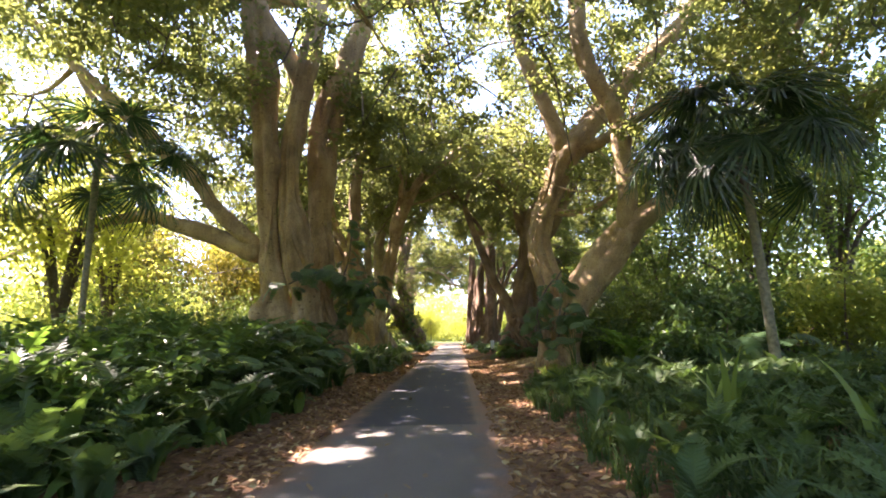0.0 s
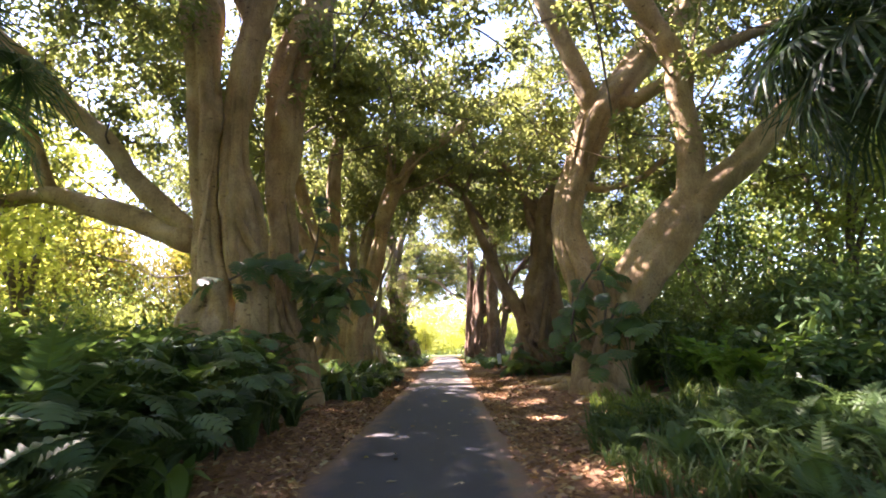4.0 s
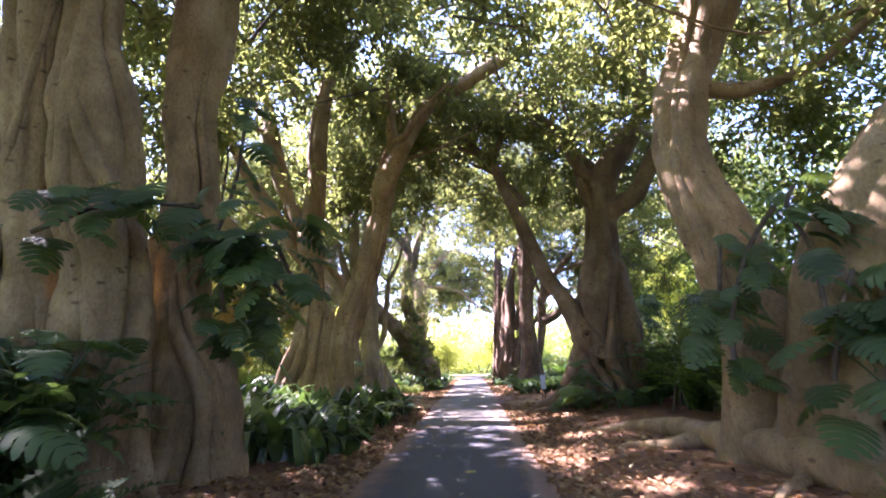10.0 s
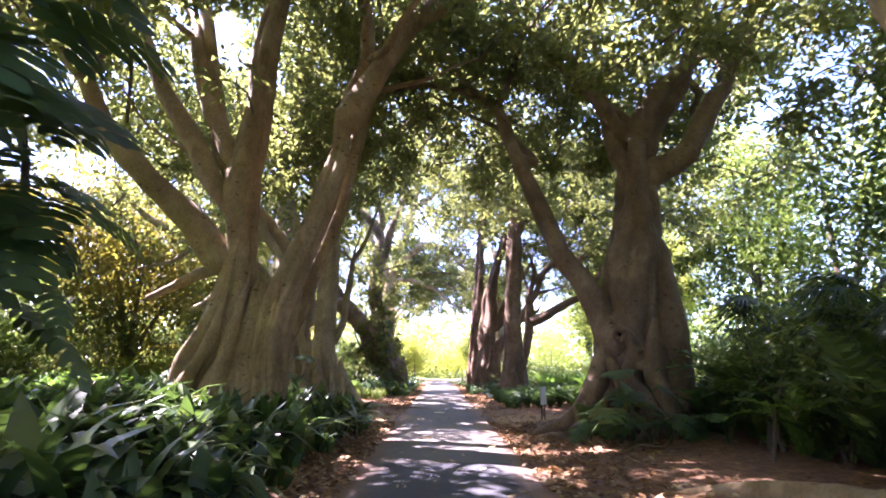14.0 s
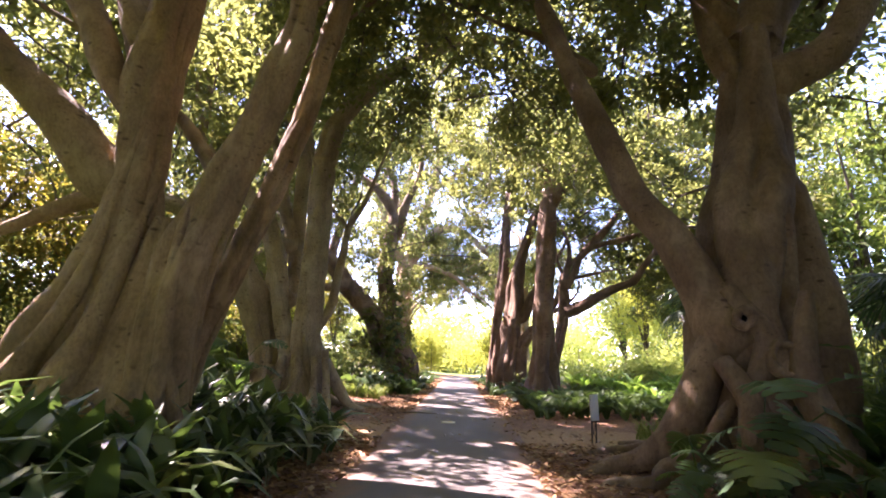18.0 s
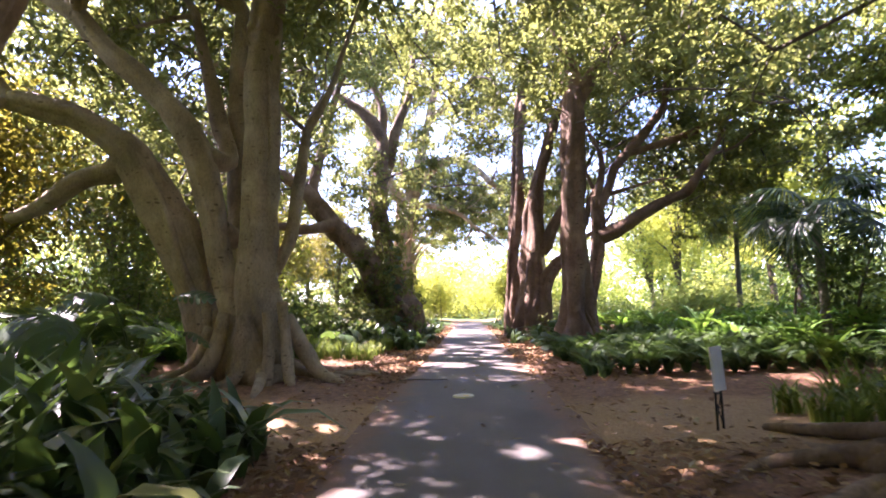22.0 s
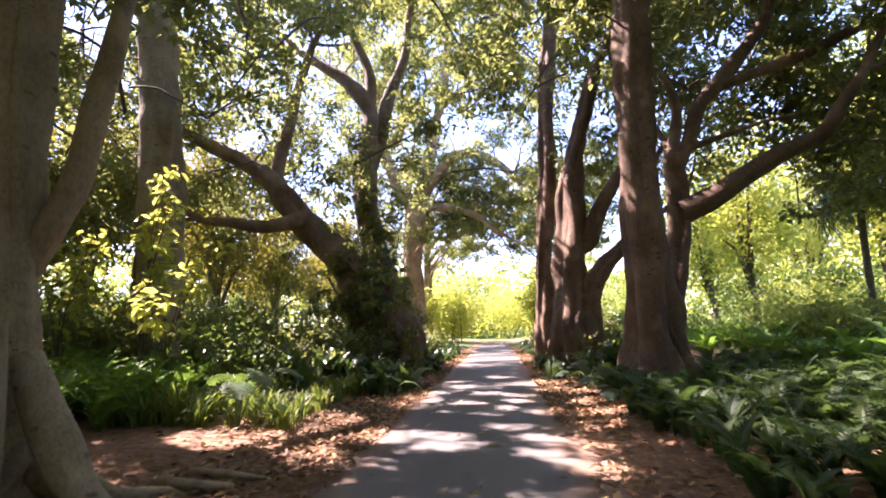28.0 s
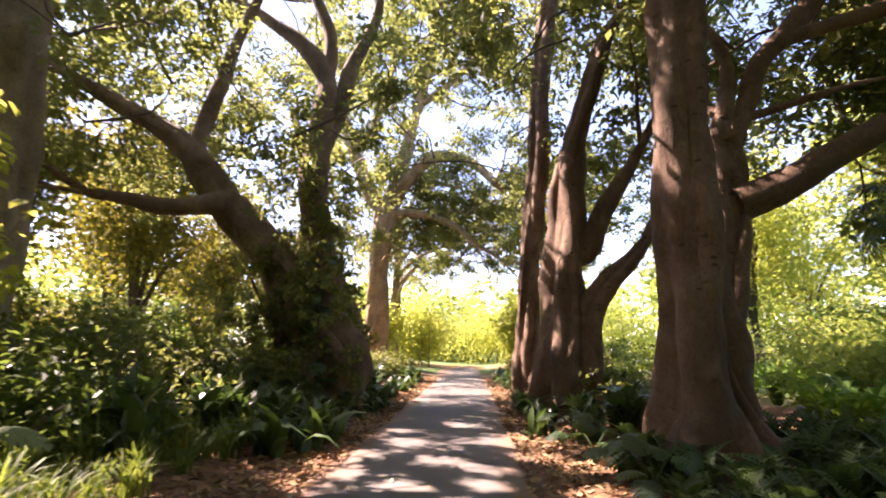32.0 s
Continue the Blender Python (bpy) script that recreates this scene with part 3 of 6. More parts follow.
    tagged(part("twig_mass", tubes_mesh("twig_mass", twigs, M_TWIG, step=0.5, sides=5), tree), kind="stuff")
    pts = clump_points(cs, rs.uniform(0.45, 1.0, len(cs)), per, rs)
    pts = pts[sunlit_gaps(pts)]
    v, f = small_leaves(pts - np.array([bx, by, 0]), leaf, leaf * 0.5, rs)
    part("crown", mesh_np("crown", v, f, M_FIG), tree, "glossy dark green fig leaves, yellow-green against the light")
    # surface roots round the foot
    for i in range(roots):
        a = 2 * math.pi * (i + rs.uniform(-0.3, 0.3)) / roots
        x, y, z, r = limbs[i % mains][0]
        r = min(r, 0.9)
        rp = [(x + math.cos(a) * r * d_, y + math.sin(a) * r * d_, ground_z(x, y) + h_ * r, r * w_) for d_, h_, w_ in ((0.3, 1.15, 0.12), (0.62, 0.7, 0.22), (0.92, 0.34, 0.25))]
        L = rs.uniform(0.7, 1.7) * (0.5 + r)
        for k in range(1, 5):
            q = k / 4
            a += rs.normal(0, 0.14)
            px, py = x + math.cos(a) * (r * 0.95 + L * q), y + math.sin(a) * (r * 0.95 + L * q)
            if PATH_L - 0.3 < px < PATH_R + 0.3:
                break
            rp.append((px, py, ground_z(px, py) + 0.05 - 0.08 * q + 0.3 * r * (1 - q) ** 3, max(0.03, r * 0.22 * (1 - 0.75 * q))))
        if len(rp) > 4:
            x, y, z, _ = rp[-1]
            rp[-1] = (x, y, ground_z(x, y) - 0.05, 0.025)
            part("root", tubes_mesh("root", [off(rp)], mat, step=0.15, sides=10, knobs=0.2, seed=seed + 9 * i), tree)
    return tree


FIG_A = [
    [(-5.47, 21, 2.35, 0.789), (-5.41, 21, 2.99, 0.492), (-5.61, 21, 4.1, 0.412), (-5.68, 21, 5.28, 0.35), (-5.79, 21, 6.52, 0.436), (-5.8, 21, 7.83, 0.509), (-5.93, 21, 9.23, 0.525), (-6.18, 21, 12.97, 0.644), (-6.48, 21, 14.42, 0.544)],
    [(-4.35, 21.2, 2.28, 0.587), (-4.4, 21.2, 3.04, 0.544), (-4.72, 21.2, 4.17, 0.643), (-4.86, 21.2, 5.36, 0.575), (-5.05, 21.2, 6.62, 0.415), (-5.05, 21.2, 7.96, 0.427), (-4.91, 21.2, 9.38, 0.44), (-4.24, 21.4, 13.14, 0.416), (-4.14, 21.4, 14.59, 0.4)],
    [(-3.91, 22.5, 1.45, 0.714), (-4.21, 22.55, 2.27, 0.64), (-4.3, 22.6, 3.27, 0.594), (-4.19, 22.65, 4.58, 0.516), (-4.32, 22.7, 5.98, 0.5), (-4.3, 22.75, 7.47, 0.585), (-4.22, 22.8, 9.06, 0.748), (-3.8, 22.8, 11.24, 0.694), (-3.28, 22.87, 12.51, 0.586), (-2.69, 22.93, 14.59, 0.502), (-2.41, 23, 15.69, 0.484)],
    [(-6.12, 21.2, 4.8, 0.248), (-7.54, 21.03, 6.1, 0.25), (-8.19, 20.86, 7.11, 0.234), (-9.27, 20.69, 8.15, 0.252), (-10.19, 20.51, 9.19, 0.252), (-11, 20.34, 9.95, 0.235), (-11.8, 20.17, 10.71, 0.21), (-12.42, 20, 11.37, 0.184)],
    [(-6.19, 21.2, 4.55, 0.347), (-7, 21.4, 4.88, 0.337), (-8.19, 21.6, 5.41, 0.302), (-9.62, 21.8, 5.88, 0.265), (-10.62, 22, 6.25, 0.252), (-11.82, 22.2, 6.26, 0.201), (-13.13, 22.4, 6.09, 0.167), (-14.26, 22.6, 5.8, 0.141)],
    [(-10.77, 22.2, 6.26, 0.237), (-10.98, 22.02, 6.93, 0.2), (-11.2, 21.85, 7.83, 0.182), (-11.63, 21.68, 8.92, 0.164), (-12.39, 21.5, 10.43, 0.137)],
    [(-4.61, 21.5, 10.74, 0.324), (-5.02, 21.38, 11.74, 0.303), (-5.43, 21.25, 12.62, 0.282), (-6.07, 21.12, 13.77, 0.239), (-6.59, 21, 14.43, 0.218)],
]
FIG_B = [
    [(4.34, 22, 0.69, 0.593), (4.45, 22.25, 1.58, 0.536), (4.44, 22.5, 2.5, 0.502), (4.33, 22.75, 3.63, 0.527), (4.21, 23, 4.73, 0.467), (4.43, 23.25, 5.93, 0.44), (4.93, 23.5, 7.07, 0.508), (5.47, 23.2, 8.33, 0.593), (6.23, 23.24, 9.28, 0.552), (7.26, 23.28, 10.48, 0.489), (8.58, 23.32, 11.95, 0.448), (9.89, 23.36, 13.19, 0.405), (11.78, 23.4, 14.97, 0.338)],
    [(4.5, 21.2, 0.91, 0.547), (4.9, 21.06, 2.19, 0.581), (5.22, 20.91, 3.03, 0.634), (5.89, 20.77, 3.89, 0.585), (6.6, 20.63, 4.59, 0.534), (7, 20.49, 4.97, 0.48), (7.5, 20.34, 5.34, 0.401), (8.04, 20.2, 5.76, 0.358), (9.29, 20, 7.03, 0.322), (10.18, 19.75, 7.63, 0.274), (11.06, 19.5, 8.36, 0.241)],
    [(5.33, 23.2, 8.94, 0.367), (4.82, 23.2, 10.55, 0.302), (4.24, 23.2, 12.34, 0.295), (3.75, 23.2, 14.18, 0.264), (3.66, 23.2, 15.52, 0.242)],
    [(6.46, 23, 8.69, 0.249), (7.2, 22.75, 9.03, 0.201), (8.98, 22.5, 10.02, 0.178), (10.92, 22.25, 10.64, 0.154), (12.52, 22, 10.66, 0.12)],
    [(6.72, 20.6, 4.91, 0.327), (6.8, 20.6, 5.91, 0.288), (6.85, 20.6, 6.84, 0.279), (6.79, 20.6, 7.95, 0.275), (6.78, 20.6, 8.72, 0.269), (5.74, 20.6, 11.44, 0.297), (5.7, 20.6, 13.49, 0.281)],
    [(7.01, 20.5, 5.25, 0.092), (7.09, 20.5, 5.97, 0.073), (7.08, 20.5, 6.78, 0.074), (7.03, 20.5, 7.5, 0.065)],
    [(5.29, 23.2, 6.05, 0.148), (5.82, 22.9, 6, 0.105), (6.32, 22.6, 6.09, 0.089), (6.83, 22.3, 6.43, 0.075), (7.25, 22, 6.82, 0.055)],
]
FIG_C = [
    [(-4.89, 30.1, 1.19, 0.815), (-4.7, 30.16, 2.15, 0.602), (-4.56, 30.23, 3.12, 0.473), (-4.59, 30.29, 3.86, 0.435), (-4.63, 30.35, 4.86, 0.397), (-4.72, 30.41, 5.81, 0.437), (-4.64, 30.48, 6.81, 0.394), (-4.56, 30.54, 8.01, 0.36), (-4.57, 30.6, 9.44, 0.34), (-4.45, 30.65, 10.6, 0.31), (-4.2, 30.7, 11.8, 0.26), (-3.7, 30.8, 13.0, 0.2), (-2.9, 30.9, 13.9, 0.14)],
    [(-3.52, 29.9, 1.2, 0.428), (-3.56, 29.95, 1.82, 0.438), (-3.51, 30, 2.56, 0.436), (-3.36, 30.05, 3.23, 0.413), (-3.13, 30.1, 3.94, 0.338), (-2.88, 30.15, 4.68, 0.316), (-2.66, 30.2, 5.46, 0.303), (-2.45, 30.25, 6.4, 0.258), (-2.41, 30.3, 7.28, 0.243), (-2.16, 30.35, 8.19, 0.238), (-1.93, 30.4, 9.01, 0.22)],
    [(-4.2, 29.95, 0.9, 0.52), (-4.12, 30.1, 2.1, 0.34), (-4, 30.25, 3.3, 0.18)],
    [(-4.05, 30.95, 0.6, 0.4), (-3.75, 31.1, 1.8, 0.28), (-3.5, 31.1, 2.5, 0.25), (-3.25, 31.1, 3.2, 0.23), (-2.97, 31.15, 4, 0.225), (-2.75, 31.2, 4.8, 0.22), (-2.55, 31.25, 5.6, 0.21), (-2.3, 31.3, 7, 0.19), (-1.95, 31.3, 8.6, 0.16)],
    [(-4.94, 30.2, 3.86, 0.356), (-5.64, 30, 4.69, 0.286), (-6.32, 29.8, 5.31, 0.266), (-7.02, 29.6, 6.04, 0.236), (-7.48, 29.4, 6.64, 0.194), (-7.9, 29.2, 7.59, 0.165)],
    [(-4.84, 30.3, 4.97, 0.19), (-5.35, 30.4, 5.61, 0.218), (-5.84, 30.5, 6.42, 0.237), (-6.5, 30.6, 7.42, 0.222), (-7.13, 30.7, 8.34, 0.2), (-7.68, 30.8, 9.46, 0.176)],
    [(-5.01, 30.4, 6.31, 0.221), (-5.46, 30.55, 7.05, 0.207), (-5.86, 30.7, 7.69, 0.195), (-6.25, 30.85, 8.65, 0.185), (-6.62, 31, 9.98, 0.174)],
    [(-2.17, 30.2, 7.43, 0.332), (-1.54, 30.28, 8.76, 0.244), (-0.72, 30.36, 10.15, 0.236), (0.45, 30.44, 10.96, 0.242), (1.65, 30.52, 11.71, 0.23), (2.63, 30.6, 12.21, 0.184)],
    [(-4.84, 30.6, 5.59, 0.219), (-5.49, 30.85, 6.82, 0.213), (-6.05, 31.1, 8.67, 0.192), (-6.57, 31.35, 10.68, 0.168), (-7.01, 31.6, 12.27, 0.131)],
    [(-4.92, 30.2, 3.69, 0.17), (-5.39, 30.07, 3.43, 0.12), (-5.83, 29.93, 3.12, 0.092), (-6.2, 29.8, 2.88, 0.065)],
    [(-3.45, 30.6, 3.98, 0.137), (-3.87, 30.73, 4.49, 0.119), (-4.3, 30.87, 5.02, 0.101), (-4.62, 31, 5.33, 0.08)],
]
FIG_D = [
    [(4.24, 31.05, 0.9, 0.86), (4.36, 31.12, 1.74, 0.86), (4.42, 31.2, 2.75, 0.8), (4.66, 31.25, 4.06, 0.71), (4.92, 31.4, 5.25, 0.587), (5.09, 31.5, 6.4, 0.58), (5.21, 31.6, 7.23, 0.507)],
    [(3.97, 30.8, 2.03, 0.436), (3.84, 31, 2.55, 0.363), (3.48, 31.2, 3.44, 0.306), (3.18, 31.4, 3.95, 0.274), (2.98, 31.6, 4.42, 0.249), (2.74, 31.8, 5.18, 0.235), (2.4, 32, 6.19, 0.215), (2.03, 32.2, 7.29, 0.193), (1.75, 32.4, 8.32, 0.174), (1.57, 32.6, 9.01, 0.138)],
    [(5.39, 31.4, 6.45, 0.344), (6.07, 31.3, 6.78, 0.314), (6.56, 31.2, 7.39, 0.274), (7, 31.1, 8.2, 0.253), (7.38, 31, 8.76, 0.219)],
    [(5.2, 31.6, 6.84, 0.367), (5.66, 31.67, 7.92, 0.316), (6.29, 31.73, 8.77, 0.286), (6.75, 31.8, 9.52, 0.241)],
    [(4.94, 31.6, 6.59, 0.265), (4.67, 31.73, 7.22, 0.23), (4.57, 31.87, 8.16, 0.188), (4.47, 32, 9.15, 0.143)],
    [(5.29, 31.4, 4.52, 0.274), (5.35, 31.28, 3.69, 0.297), (5.4, 31.16, 2.81, 0.327), (5.39, 31.04, 1.9, 0.344), (5.3, 30.92, 0.96, 0.312), (5.28, 30.8, 0.35, 0.229)],
    # added limb, to carry clumps that shade this trunk
    [(1.6, 32.6, 9, 0.13), (0.7, 33, 9.7, 0.1), (-0.7, 33.3, 10.2, 0.07)],
    [(2.6, 32.4, 7.2, 0.1), (1.9, 33.4, 8.6, 0.08), (0.9, 34.2, 9.6, 0.05)],
]
FIG_E = [
    [(-4.32, 38.6, 0.6, 0.674), (-4.43, 38.63, 1.35, 0.536), (-4.51, 38.66, 2.23, 0.466), (-4.5, 38.69, 3.36, 0.418), (-4.5, 38.71, 4.53, 0.402), (-4.48, 38.74, 5.74, 0.392), (-4.5, 38.77, 7, 0.369), (-4.47, 38.8, 8.16, 0.345), (-4.51, 38.8, 7.87, 0.416), (-4.13, 38.6, 9.07, 0.369), (-3.32, 38.4, 10.01, 0.321), (-2.35, 38.2, 10.77, 0.279), (-1.38, 38, 11.24, 0.222)],
    [(-4.88, 38.7, 1.26, 0.331), (-5.05, 38.62, 1.81, 0.287), (-5.23, 38.54, 2.59, 0.288), (-5.37, 38.47, 3.37, 0.311), (-5.58, 38.39, 4.51, 0.325), (-5.85, 38.31, 5.32, 0.327), (-6.42, 38.23, 6.04, 0.283), (-7.12, 38.16, 6.78, 0.257), (-7.82, 38.08, 7.4, 0.241), (-8.41, 38, 8.15, 0.22)],
    [(-5.57, 39.1, 0.58, 0.631), (-5.76, 38.89, 1.61, 0.524), (-6.01, 38.68, 2.52, 0.509), (-6.25, 38.47, 3.31, 0.504), (-6.6, 38.26, 4.08, 0.466), (-7.06, 38.04, 4.85, 0.408), (-7.49, 37.83, 5.31, 0.348), (-7.9, 37.62, 5.6, 0.311), (-8.39, 37.41, 5.71, 0.274), (-8.97, 37.2, 5.83, 0.234)],
    [(-5.35, 39, 4.98, 0.215), (-5.7, 39.15, 6, 0.185), (-6.01, 39.3, 7.01, 0.158), (-6.32, 39.45, 7.93, 0.143), (-6.65, 39.6, 9.04, 0.12)],
    [(-7.53, 38.2, 4.58, 0.235), (-8.1, 38.05, 4.4, 0.221), (-8.52, 37.9, 4, 0.185), (-8.82, 37.75, 3.71, 0.15), (-9.22, 37.6, 3.49, 0.105)],
    [(-5.27, 39.3, 3.26, 0.241), (-5.34, 39.4, 4.53, 0.222), (-5.39, 39.5, 5.86, 0.228), (-5.44, 39.6, 7.53, 0.221), (-5.43, 39.7, 8.99, 0.2)],
    [(-4.55, 38.9, 1.9, 0.2), (-4.07, 38.9, 2.61, 0.145), (-3.88, 38.97, 3.07, 0.148), (-3.83, 39.03, 3.42, 0.144), (-3.79, 39.1, 4.06, 0.142), (-3.73, 39.17, 4.59, 0.131), (-3.68, 39.23, 5.22, 0.113), (-3.65, 39.3, 5.73, 0.101)],
]
FIG_F = [
    [(-8.73, 46.8, 0.98, 0.831), (-8.76, 46.8, 1.53, 0.726), (-8.75, 46.8, 4.38, 0.639), (-8.88, 46.8, 7.49, 0.621), (-9.15, 46.8, 10.88, 0.57)],
]
FIG_G = [
    [(3.8, 45.2, 0.43, 0.733), (3.77, 45.26, 1.15, 0.57), (3.79, 45.31, 2.15, 0.53), (3.81, 45.37, 3.44, 0.477), (3.85, 45.43, 4.79, 0.461), (3.91, 45.49, 6.2, 0.417), (3.99, 45.54, 7.66, 0.413), (4.01, 45.6, 9.2, 0.401)],
    [(4.26, 45.8, 1.64, 0.287), (4.51, 45.88, 2.55, 0.238), (4.71, 45.96, 3.5, 0.242), (4.81, 46.04, 4.34, 0.274), (4.81, 46.12, 5.15, 0.222), (4.83, 46.2, 5.42, 0.183)],
    [(4.82, 46, 3.91, 0.271), (5.56, 45.83, 4.21, 0.234), (6.3, 45.67, 4.68, 0.21), (7.01, 45.5, 5.05, 0.181), (7.68, 45.33, 5.33, 0.153), (8.08, 45.17, 5.96, 0.126), (8.46, 45, 6.51, 0.1)],
    [(4.94, 46.2, 5.09, 0.196), (5.32, 46.28, 5.82, 0.163), (5.63, 46.36, 6.57, 0.165), (6.3, 46.44, 7.31, 0.173), (6.97, 46.52, 8.06, 0.16), (7.68, 46.6, 8.98, 0.133)],
    [(5.97, 46.4, 7.02, 0.13), (7.05, 46.3, 7.32, 0.128), (8.11, 46.2, 7.61, 0.126), (9.15, 46.1, 8.04, 0.111), (10.15, 46, 8.32, 0.089)],
    [(4.17, 45.6, 8.75, 0.233), (4.79, 45.8, 9.74, 0.187), (5.46, 46, 10.97, 0.157)],
]
FIG_H = [
    [(2.94, 50.6, 1.35, 0.836), (2.94, 50.68, 2.19, 0.676), (2.91, 50.75, 3.53, 0.573), (3.03, 50.83, 4.9, 0.485), (3.13, 50.9, 6.11, 0.442), (3.43, 50.98, 7.34, 0.319), (3.97, 51.05, 9.01, 0.303), (4.39, 51.12, 10.3, 0.256), (4.95, 51.2, 11.39, 0.176)],
    [(2.18, 52.2, 1.38, 0.43), (2.2, 52.27, 2.71, 0.332), (2.26, 52.33, 4.4, 0.316), (2.6, 52.4, 7.02, 0.323), (2.76, 52.47, 9.77, 0.331), (3.04, 52.53, 12.15, 0.326), (3.59, 52.6, 14.34, 0.251)],
    [(3.33, 50.4, 1.43, 0.403), (3.5, 50.35, 2.51, 0.35), (3.91, 50.3, 3.19, 0.368), (4.39, 50.25, 3.66, 0.294), (4.88, 50.2, 4.27, 0.202)],
    [(3.52, 50.8, 4.08, 0.307), (3.76, 50.8, 4.65, 0.289), (4.1, 50.8, 5.32, 0.241), (4.64, 50.8, 6.17, 0.174), (5.09, 50.8, 6.95, 0.117)],
]
FIG_I = [
    [(-3.62, 52, 1.59, 1.248), (-4.49, 51.83, 3.33, 0.817), (-5.26, 51.65, 4.31, 0.684), (-6.02, 51.48, 5.1, 0.587), (-6.81, 51.3, 6.1, 0.531), (-7.49, 51.12, 7.1, 0.415), (-8.59, 50.95, 7.93, 0.338), (-9.79, 50.77, 8.56, 0.279), (-10.78, 50.6, 9.07, 0.219)],
    [(-6.44, 51, 5.51, 0.345), (-7.66, 50.67, 5.29, 0.227), (-8.67, 50.33, 5.44, 0.168), (-9.45, 50, 5.49, 0.12)],
    [(-3.2, 53.2, 1.59, 0.717), (-3.96, 53.2, 3.88, 0.526), (-4.39, 53.2, 5.62, 0.471), (-4.55, 53.2, 7.18, 0.457), (-4.36, 53.2, 9.24, 0.354), (-4.37, 53.2, 10.54, 0.313), (-5.33, 53.2, 11.95, 0.273), (-6.29, 53.2, 12.64, 0.207), (-7.4, 53.2, 13.49, 0.14)],
    [(-4.51, 53.4, 7.93, 0.332), (-4.11, 53.55, 9.13, 0.315), (-3.58, 53.7, 11.35, 0.23), (-2.91, 53.85, 13.14, 0.188), (-2.69, 54, 15.31, 0.144)],
    [(-4.4, 53.3, 10.47, 0.247), (-4.34, 53.4, 12.23, 0.206), (-4.98, 53.5, 13.87, 0.176), (-5.53, 53.6, 15.29, 0.143)],
    [(-7.1, 51, 6.64, 0.273), (-7.37, 51.25, 7.55, 0.24), (-7.04, 51.5, 9.35, 0.206), (-6.79, 51.75, 11.02, 0.169), (-6.3, 52, 13, 0.131)],
]
FIG_J = [
    [(-5.32, 68.5, 1.62, 0.759), (-5.31, 68.5, 5.83, 0.679), (-5.1, 68.5, 9, 0.67), (-4.57, 68.5, 10.8, 0.635), (-4.08, 68.5, 12.64, 0.52), (-3.31, 68.5, 16.41, 0.406), (-2.42, 68.5, 20.74, 0.331), (-1.92, 68.5, 25.75, 0.275)],
    [(-4.49, 68.5, 11, 0.437), (-3.29, 68, 12.35, 0.393), (-2.04, 67.5, 13.34, 0.349), (-0.48, 67, 13.23, 0.285), (1, 66.5, 12.3, 0.241), (1.97, 66, 11.06, 0.163)],
    [(-4.78, 68.5, 9.99, 0.297), (-3.34, 68.12, 9.96, 0.234), (-1.75, 67.75, 9.56, 0.21), (-0.42, 67.38, 8.88, 0.169), (0.42, 67, 8, 0.129)],
    [(-5, 68.6, 10.23, 0.516), (-6.02, 68.68, 11.33, 0.482), (-6.87, 68.76, 13.29, 0.448), (-7.74, 68.84, 15.52, 0.393), (-8.21, 68.92, 17.8, 0.336), (-6.31, 69, 22.26, 0.256)],
    [(-2.88, 68.5, 17.68, 0.265), (-1.43, 68.5, 18.67, 0.245), (0.04, 68.5, 20.11, 0.225), (1.74, 68.5, 22.2, 0.185)],
    [(-6.22, 68.6, 15.34, 0.286), (-5.63, 68.8, 18.01, 0.249), (-4.58, 69, 22.12, 0.212)],
]

LIMB_LINE = np.array([tuple(v.xyz) for tree_ in (FIG_A, FIG_B, FIG_C, FIG_D, FIG_E, FIG_F, FIG_G, FIG_H, FIG_I, FIG_J) for l in tree_ for v in spline(l, 0.7)])
fig_tree(FIG_A, "huge grey-brown fig with several fused stems above dark shrubs", 3, seed=11, low=7.0, clumps=860, wide=3.6, strands=6, lobes=6, deep=0.95, roof=[(3.3, 6.2, 18.8, 25.6, 0.6, 70), (3.8, 5.0, 18.6, 22.0, 0.4, 30), (-1.4, 1.8, 13.0, 24.0, 0, 45)])
fig_tree(FIG_B, "old fig with a curved stem and a thick leaning limb", 2, seed=12, low=6.5, clumps=860, wide=3.4, strands=3, lobes=5, deep=0.8, roots=0)
fig_tree(FIG_C, "broad fig with flared stems leaning over the path", 4, seed=13, clumps=580, wide=3.3, lobes=7, deep=0.85, roof=[(1.6, 5.2, 27.0, 33.5, 0.8, 50), (3.0, 6.2, 28.6, 32.2, 5.0, 44), (3.0, 5.2, 29.4, 31.6, 2.2, 34)])
gnarled = fig_tree(FIG_D, "gnarled twisted fig with a hollow knot and spreading roots", 1, M_BARK_BROWN, seed=14, clumps=580, wide=3.0, strands=9, lobes=6, deep=0.95)
splayed = fig_tree(FIG_E, "multi-stemmed fig with a dark leaning limb and splayed roots", 3, M_BARK_PALE, seed=15, clumps=580, strands=4, wide=3.0, roof=[(-3.2, 6.0, 33.6, 38.4, 0, 80), (1.4, 6.0, 33.4, 38.0, 0, 40)])
fig_tree(FIG_F, "smooth pale yellowish fig trunk behind ferns", 1, M_BARK_PALE, seed=16, clumps=380, strands=1, lobes=3)
fig_tree(FIG_G, "tall straight fig trunk with a deep vertical cleft", 2, M_BARK_RED, seed=17, low=5.0, clumps=620, wide=3.0, strands=3, lobes=4, deep=1.0)
fig_tree(FIG_H, "cluster of reddish-brown fig stems by the path", 3, M_BARK_RED, seed=18, clumps=470, leaf=0.24, strands=3, wide=2.8, lobes=5, deep=0.95)
fig_tree(FIG_I, "leaning fig overgrown with dark climbing leaves", 1, M_BARK_BROWN, seed=19, low=5.0, clumps=720, wide=3.2, leaf=0.24, strands=3, lobes=5)
